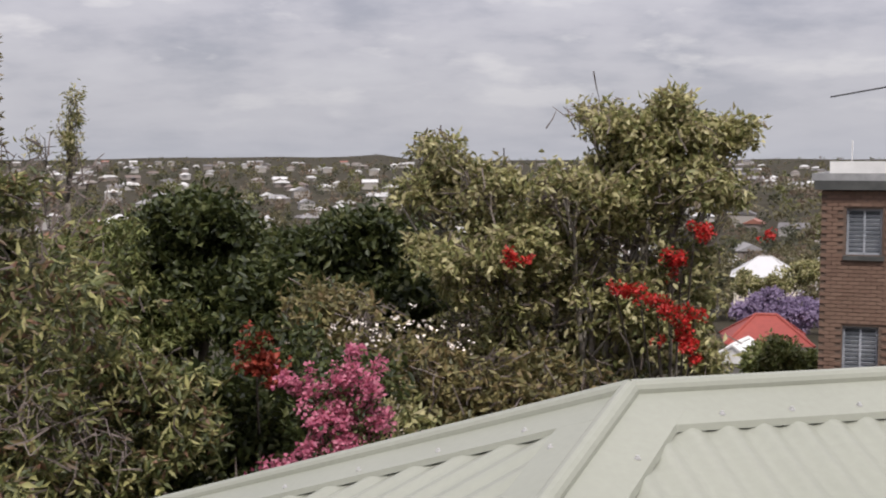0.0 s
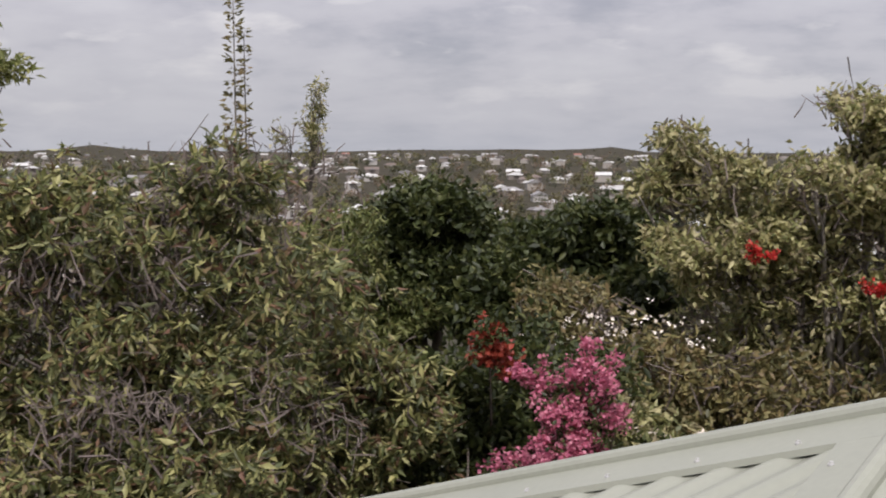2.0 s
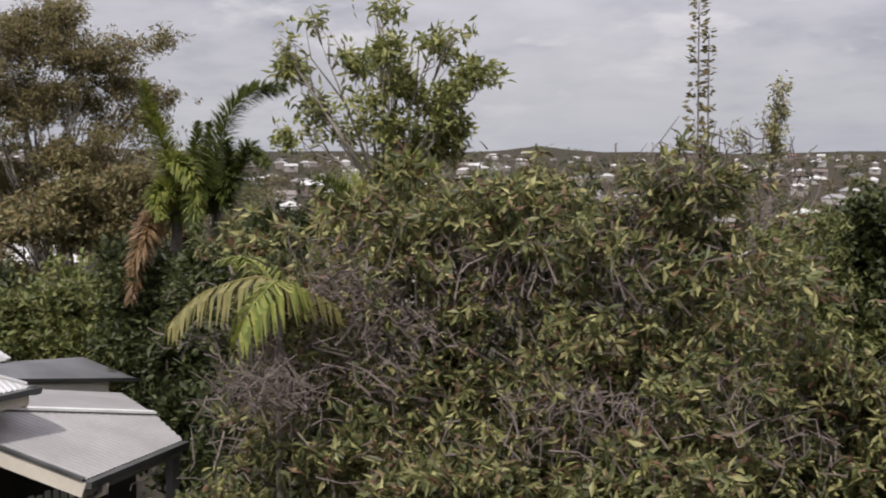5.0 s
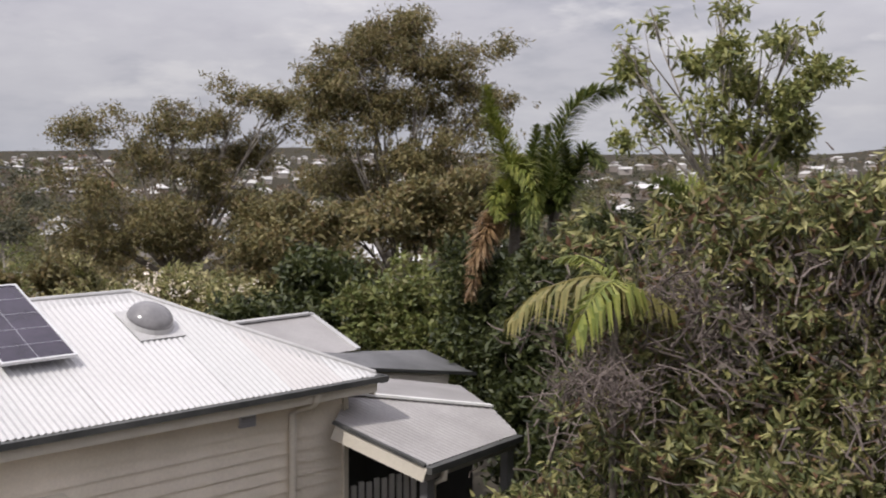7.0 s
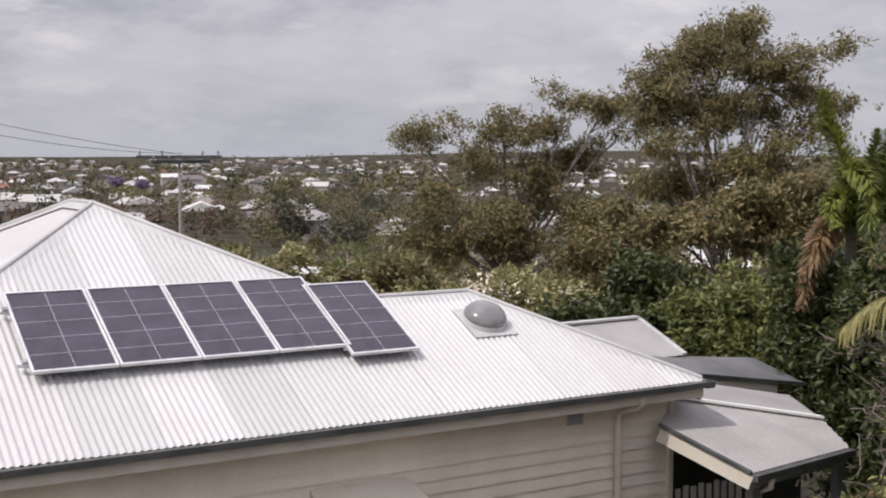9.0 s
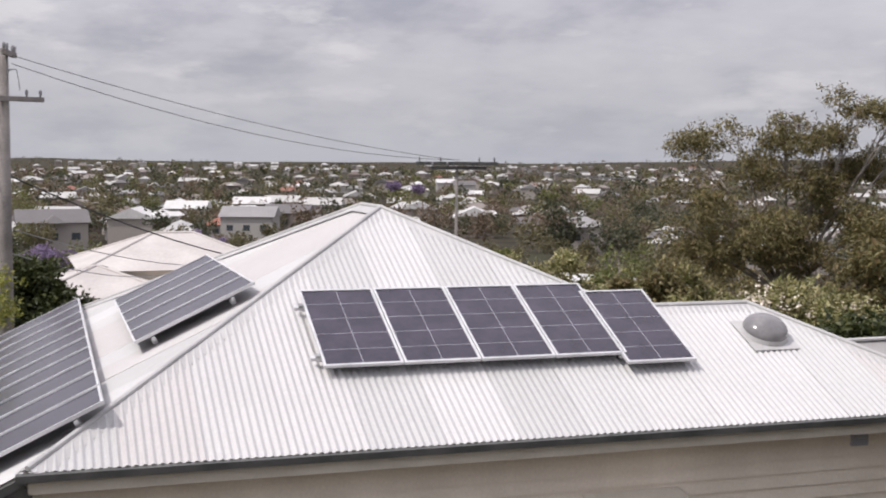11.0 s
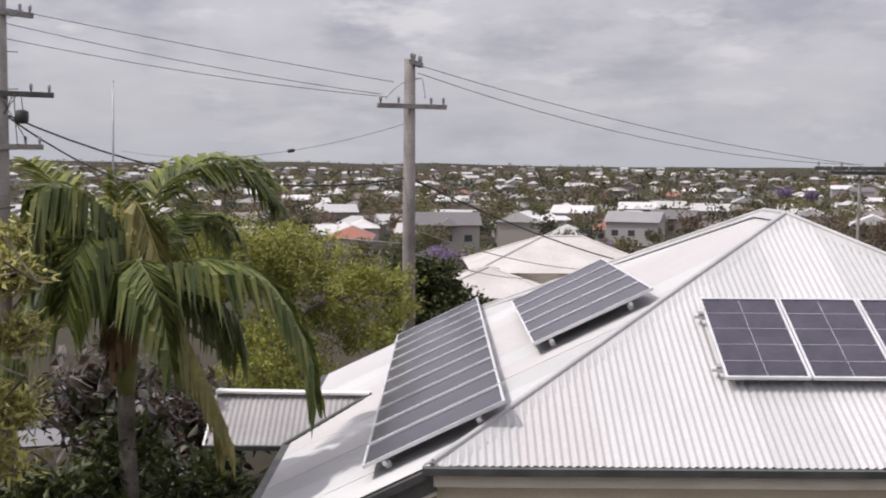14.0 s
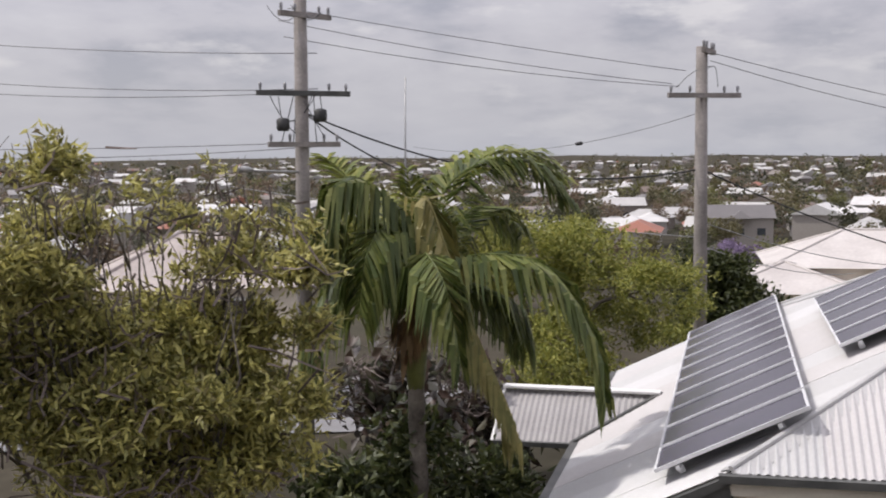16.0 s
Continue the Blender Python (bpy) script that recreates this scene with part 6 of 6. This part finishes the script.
def build_brick_block():
    p = compass(-17.3, 28)
    root = thing("brick_flats", Matrix.Translation((p.x, p.y, 0)) @ pose(0, 0, 0, 0, 0, -21), "brown brick block of flats with a flat white-edged roof", "building")
    zt, zb, W, D = 6.33, -8.0, 9.0, 9.0
    # wall behind the bricks, in strips that leave the windows open
    wins = [(0.53, 4.92, 0.75, 1.02), (0.5, 2.3, 0.75, 1.05), (3.6, 4.92, 1.2, 1.02), (3.6, 2.3, 1.2, 1.05)]
    g = Geo()
    xs = sorted({0.0, W, *[w[0] for w in wins], *[w[0] + w[2] for w in wins]})
    zs = sorted({zb, zt, *[w[1] for w in wins], *[w[1] + w[3] for w in wins]})
    for x0, x1 in zip(xs, xs[1:]):
        for z0, z1 in zip(zs, zs[1:]):
            cx, cz = (x0 + x1) / 2, (z0 + z1) / 2
            if not any(w[0] < cx < w[0] + w[2] and w[1] < cz < w[1] + w[3] for w in wins):
                g.box((cx, 0.17, cz), (x1 - x0, 0.25, z1 - z0))
    part("wall", g, M_MORTAR, root)
    part("side_wall", Geo().box((0.125, D / 2 + 0.15, (zt + zb) / 2), (0.25, D - 0.3, zt - zb)).box((W - 0.125, D / 2 + 0.15, (zt + zb) / 2), (0.25, D - 0.3, zt - zb)).box((W / 2, D, (zt + zb) / 2), (W, 0.25, zt - zb)), M_BRICKWALL, root)
    part("roof_slab", Geo().box((W / 2, D / 2, zt + 0.12), (W + 0.3, D + 0.3, 0.2)), M_GUTTER, root)
    part("roof_edge", Geo().box((W / 2, -0.12, zt + 0.3), (W + 0.4, 0.08, 0.16)).box((-0.12, D / 2, zt + 0.3), (0.08, D + 0.2, 0.16)), M_STEEL, root)
    part("parapet", Geo().box((W / 2 + 0.1, 0.25, zt + 0.5), (W - 0.1, 0.1, 0.28)), M_WHITE, root)
    part("aerial", Geo().tube([(0.6, 0.5, zt + 0.3), (0.6, 0.5, zt + 1.1)], 0.015, 6), M_WHITE, root)
    for x, z, w, h in wins:
        win = part("window", Geo().box((x + w / 2, 0.2, z + h / 2), (w, 0.04, h)), M_GLASS, root)
        f = Geo()
        for a in (x + 0.03, x + w * 0.5, x + w - 0.03):
            f.box((a, 0.16, z + h / 2), (0.05, 0.06, h))
        for b in (z + 0.03, z + h - 0.03):
            f.box((x + w / 2, 0.16, b), (w, 0.06, 0.05))
        part("window_frame", f, M_BLIND, win)
        part("window_sill", Geo().box((x + w / 2, 0.02, z - 0.06), (w + 0.1, 0.16, 0.1)), M_GUTTER, win)
        for k in range(9):
            part("louvre", Geo().box((x + w * 0.5, 0.175, z + 0.12 + k * (h - 0.2) / 9), (w * 0.86, 0.012, 0.075), pose(0, 0, 0, 25, 0, 0)), M_BLIND, win)
    # bricks: those in view singly, the rest in one mesh
    one = Geo().box((0, 0, 0), (0.225, 0.04, 0.074)).mesh("brick", M_BRICK)
    rest, count = Geo(), 0
    z, row = zt - 0.045, 0
    while z > 0.2:
        x = 0.115 - (0.12 if row % 2 else 0)
        while x < W:
            if x > 0.1 and not any(w[0] - 0.1 < x < w[0] + w[2] + 0.1 and w[1] - 0.04 < z < w[1] + w[3] + 0.03 for w in wins):
                if x < 2.2 and count < 300:
                    ob = part("brick", one, None, root)
                    ob.location = (x, 0.035, z)
                    count += 1
                else:
                    rest.box((x, 0.035, z), (0.225, 0.04, 0.074))
            x += 0.24
        z -= 0.086
        row += 1
    ob = part("brickwork", rest, M_BRICKWALL, root)
    tagged(ob, kind="stuff")


build_brick_block()

# ---- nearer roofs in the view ----


def hip_house(name, label, place, turn, w, d, wall_h, roof_h, roof_mat, wall_mat, category="house", gable=False):
    root = thing(name, Matrix.Translation(place) @ pose(0, 0, 0, 0, 0, turn), label, category)
    part("wall", Geo().box((0, 0, wall_h / 2 - 1), (w, d, wall_h + 2)), wall_mat, root)
    o, e = 0.5, 0.0 if gable else d / 2
    W, D = w / 2 + o, d / 2 + o
    g = Geo()
    a, b, c, f = (-W, -D, wall_h), (W, -D, wall_h), (W, D, wall_h), (-W, D, wall_h)
    r1, r2 = (-W + e, 0, wall_h + roof_h), (W - e, 0, wall_h + roof_h)
    g.poly(a, b, r2, r1).poly(c, f, r1, r2).poly(b, c, r2).poly(f, a, r1).poly(a, f, c, b)
    part("roof", g, roof_mat, root)
    g = Geo().tube([r1, r2], 0.09, 6)
    for p, q in ((a, r1), (f, r1), (b, r2), (c, r2)):
        g.tube([p, q], 0.08, 6)
    part("ridge", g, roof_mat, root)
    n = max(2, int(w / 3))
    for k in range(n):
        x = -w / 2 + w * (k + 0.5) / n
        win = part("window", Geo().box((x, -d / 2 - 0.02, wall_h * 0.55), (1.3, 0.06, 1.2)), M_GLASS, root)
        part("window_frame", Geo().box((x, -d / 2 - 0.05, wall_h * 0.55 + 0.63), (1.5, 0.08, 0.1)).box((x, -d / 2 - 0.05, wall_h * 0.55 - 0.63), (1.5, 0.1, 0.1)).box((x, -d / 2 - 0.05, wall_h * 0.55), (0.07, 0.08, 1.2)), M_WHITE, win)
    return root


def at(yaw, d, z):
    return compass(yaw, d, z)


hip_house("house", "house with a faded cream-tan roof beyond the white roof", at(87.6, 64, -0.6), 95, 9.0, 8.0, 2.4, 1.55, M_TANROOF, M_CREAM)
hip_house("house", "house with a faded cream-tan roof, lower wing", at(91.0, 59, -1.0), 95, 6.0, 7.0, 2.0, 1.1, M_TANROOF, M_CREAM)
hip_house("house", "house with a red tiled roof beside a jacaranda", at(-14.99, 62, -4.9), -10, 3.2, 3.2, 3.0, 1.25, M_REDROOF, M_WHITE)
hip_house("house", "white gabled cottage below the flats", at(-13.88, 48, -1.9), 60, 1.2, 1.0, 1.2, 0.7, M_WHITE, M_WHITE, gable=True)
hip_house("house", "white-roofed house on the valley slope", at(-14.9, 150, -9.7), -15, 7, 6.5, 3.0, 2.2, M_WHITEROOF, M_CREAM)
hip_house("house", "large white-roofed house across the valley", at(7.6, 240, -19.0), 20, 11.5, 8, 3.5, 2.6, M_WHITE, M_WHITE)
hip_house("house", "white-roofed house past the panels", at(70.2, 75, -4.2), 70, 5.5, 6, 2.8, 1.7, M_WHITEROOF, M_CREAM)
hip_house("house", "white-roofed house past the panels, rear", at(68.0, 70, -3.7), 30, 5, 6, 2.6, 1.7, M_WHITEROOF, M_CREAM, gable=True)
hip_house("house", "house with a faded pink-white roof beyond the shrub", at(118.2, 40, 1.0), 118, 6.0, 6.0, 2.2, 1.5, M_PINKROOF, M_CREAM)
make_tree("jacaranda", "jacaranda tree covered in purple flowers", (*compass(-15.6, 66)[:2], -6), [(*compass(-14.21, 66.0, -0.96), 0.98, 1.2, 0.68), (*compass(-15.33, 66.0, -0.62), 1.38, 1.2, 0.86), (*compass(-16.58, 65.8, -0.79), 1.22, 1.2, 0.8), (*compass(-15.97, 65.8, -1.46), 1.38, 1.2, 0.67)], M_PURPLE, 1500, 10, 0.2, 0.14, trunk=0.25, seed=41)
make_tree("small_tree", "olive garden tree before the white-roofed house", (*compass(-15, 95)[:2], -9),
          [(*compass(-14.06, 94.9, -2.51), 1.32, 1.5, 0.79), (*compass(-16.05, 94.6, -1.75), 1.54, 1.5, 0.79), (*compass(-17.03, 94.0, -1.23), 1.09, 1.5, 0.79), (*compass(-15.07, 95.7, -2.76), 1.34, 1.5, 0.62)], M_OLIVE, 900, 10, 0.26, 0.14, trunk=0.2, seed=65)
make_tree("small_tree", "pale green tree before the red roof", (*compass(-14.6, 40)[:2], -3), [(*compass(-15.37, 40.0, 0.92), 0.65, 0.7, 0.41), (*compass(-16.13, 40.1, 0.66), 0.65, 0.7, 0.37), (*compass(-14.63, 40.1, 0.53), 0.56, 0.7, 0.3)], M_BRIGHT, 700, 10, 0.2, 0.1, trunk=0.15, seed=42)
for yw, dd, zz, sd in ((93.5, 150, -3.4, 43), (90.0, 170, -5.0, 44), (86.5, 180, -4.0, 45), (77.5, 330, 1.5, 46), (104.5, 170, -2.0, 47), (101.5, 120, -2.5, 48)):
    b = compass(yw, dd)
    make_tree("jacaranda", "jacaranda in purple flower among the houses", (b.x, b.y, ground_z(b.x, b.y)), [(*compass(yw, dd, zz - 0.8), 2.6, 2.2, 1.0), (*compass(yw - 1.2, dd, zz - 1.4), 2.2, 2.0, 0.9)], M_PURPLE, 700, 9, 0.34, 0.26, trunk=0.3, seed=sd, group="jacarandas")

# ---- the suburb ----


def suburb():
    rng = random.Random(5)
    variants = []
    for k in range(6):
        W, D, H, R = ((11, 8, 3.2, 2.0), (13, 9, 3.4, 2.2), (9, 8, 3.0, 2.1), (12, 10, 5.6, 2.3), (15, 8, 3.2, 1.9), (10, 7, 4.8, 1.8))[k]
        e = D / 2 if k % 3 else 0.0
        o = 0.5
        wall = Geo().box((0, 0, H / 2 - 1.5), (W, D, H + 3))
        a, b, c, f = (-W / 2 - o, -D / 2 - o, H), (W / 2 + o, -D / 2 - o, H), (W / 2 + o, D / 2 + o, H), (-W / 2 - o, D / 2 + o, H)
        r1, r2 = (-W / 2 - o + e, 0, H + R), (W / 2 + o - e, 0, H + R)
        roof = Geo().poly(a, b, r2, r1).poly(c, f, r1, r2).poly(b, c, r2).poly(f, a, r1).poly(a, f, c, b)
        if k % 2:
            roof.poly((-2, -D / 2 - 2.4, H), (2, -D / 2 - 2.4, H), (0, -D / 2 - 1.0, H + R * 0.6)).poly((2, -D / 2 - 2.4, H), (2.2, 0, H), (0, 0, H + R * 0.6), (0, -D / 2 - 1.0, H + R * 0.6)).poly((-2, -D / 2 - 2.4, H), (0, -D / 2 - 1.0, H + R * 0.6), (0, 0, H + R * 0.6), (-2.2, 0, H))
        win = Geo().box((0, 0, 0), (1.5, 0.08, 1.3)).mesh("window", M_GLASS)
        variants.append((wall, roof, wall.mesh("wall", M_WALLS), roof.mesh("roof", M_ROOFS), win, (W, D, H, R)))
    taken = []
    fw, fr = Geo(), Geo()
    near = 0
    tries = 0
    while tries < 9000:
        tries += 1
        yaw = rng.uniform(-26, 134)
        u = rng.random()
        r = 95 * (2400 / 95) ** (u ** 0.95)
        if tries % 3 == 0:
            yaw, r = rng.uniform(64, 118), rng.uniform(165, 460)
        p = compass(yaw, r)
        gap = 14.5 + r * 0.005
        if any(abs(p.x - q[0]) < gap and abs(p.y - q[1]) < gap for q in taken[-2500:]):
            continue
        if r < 165:
            continue
        if yaw < 48 and rng.random() < (0.62 if r < 600 else 0.4):
            continue
        if noise.noise((p.x / 130, p.y / 130, 5.0)) < -0.18:
            continue
        taken.append((p.x, p.y))
        k = rng.randrange(6)
        wall, roof, mw, mr_, win, (W, D, H, R) = variants[k]
        m = Matrix.Translation((p.x, p.y, ground_z(p.x, p.y))) @ pose(0, 0, 0, 0, 0, rng.choice((0, 90, 180, 270)) + rng.uniform(-12, 12) + yaw)
        if r < 420 and near < 260:
            near += 1
            root = thing("suburban_house", m, "detached house with a pitched roof among suburban trees", "house", "houses across the suburb")
            part("wall", mw, None, root)
            part("roof", mr_, None, root)
            for x in (-W * 0.32, 0.0, W * 0.32):
                for sgn in (-1, 1):
                    o = part("window", win, None, root)
                    o.location = (x, sgn * D / 2, H * 0.55)
        else:
            for src, dst in ((wall, fw), (roof, fr)):
                n = len(dst.v)
                dst.v += [tuple(m @ Vector(v)) for v in src.v]
                dst.f += [tuple(n + i for i in f) for f in src.f]
    # roofs of one house hang together as one island
    solid("distant_house_walls", fw, M_WALLSFAR, "walls of hundreds of distant suburban houses", "houses", kind="stuff")
    merged = fr.mesh("distant_roofs", M_ROOFSFAR)
    bm = bmesh.new()
    bm.from_mesh(merged)
    bmesh.ops.remove_doubles(bm, verts=bm.verts, dist=0.002)
    bm.to_mesh(merged)
    bm.free()
    tagged(new("distant_roofs", merged), "roofs of hundreds of distant suburban houses", "houses", kind="stuff")

    # trees between the houses: clumps of leaf tufts
    rg = np.random.default_rng(8)
    sets = [([], [], [], [], []) for _ in M_FARTREES]
    for i in range(8000):
        yaw = rg.uniform(-28, 136)
        r = 110 * (3400 / 110) ** (rg.uniform(0, 1) ** 0.56)
        if r < 340 and yaw > 48 and rg.random() < 0.55:
            continue
        if r < 150 and yaw < 58:
            continue
        p = compass(yaw, r)
        h = rg.uniform(4.5, 9.5) * (1.3 if rg.random() < 0.2 else 1)
        if 70 < yaw < 110 and r < 200:
            h *= 0.6
        if r > 1600:
            h *= 0.62
        w = h * rg.uniform(0.32, 0.6) * (1.5 if r > 1600 else 1)
        n = 640 if r < 210 else 400 if r < 350 else (170 if r < 550 else (48 if r < 1200 else 20))
        z0 = ground_z(p.x, p.y)
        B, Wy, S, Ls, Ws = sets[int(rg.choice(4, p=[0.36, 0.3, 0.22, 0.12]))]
        d = rg.normal(size=(n, 3))
        d /= np.linalg.norm(d, axis=1, keepdims=True)
        # a crown of several uneven lobes
        m = 5 if n > 40 else 2
        hub = rg.normal(size=(m, 3)) * [0.42, 0.42, 0.3]
        big = rg.uniform(0.35, 0.72, m)
        pick = rg.integers(0, m, n)
        rad = (rg.uniform(0.1, 1, n) ** 0.45 * big[pick])[:, None]
        B.append(np.array([p.x, p.y, z0 + h * 0.55]) + (hub[pick] + d * rad) * [w, w, h * 0.45])
        Wy.append(d + rg.normal(size=(n, 3)) * 0.5)
        S.append(rg.normal(size=(n, 3)))
        q = h * (0.07 if n > 600 else 0.085 if n > 300 else 0.12 if n > 100 else 0.22 if n > 40 else 0.4)
        Ls.append(np.full(n, q) * rg.uniform(0.7, 1.3, n))
        Ws.append(np.full(n, q * 0.7))
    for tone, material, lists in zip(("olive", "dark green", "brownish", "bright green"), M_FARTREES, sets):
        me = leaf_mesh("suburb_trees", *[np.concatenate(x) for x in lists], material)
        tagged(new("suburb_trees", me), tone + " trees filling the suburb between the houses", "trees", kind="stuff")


suburb()
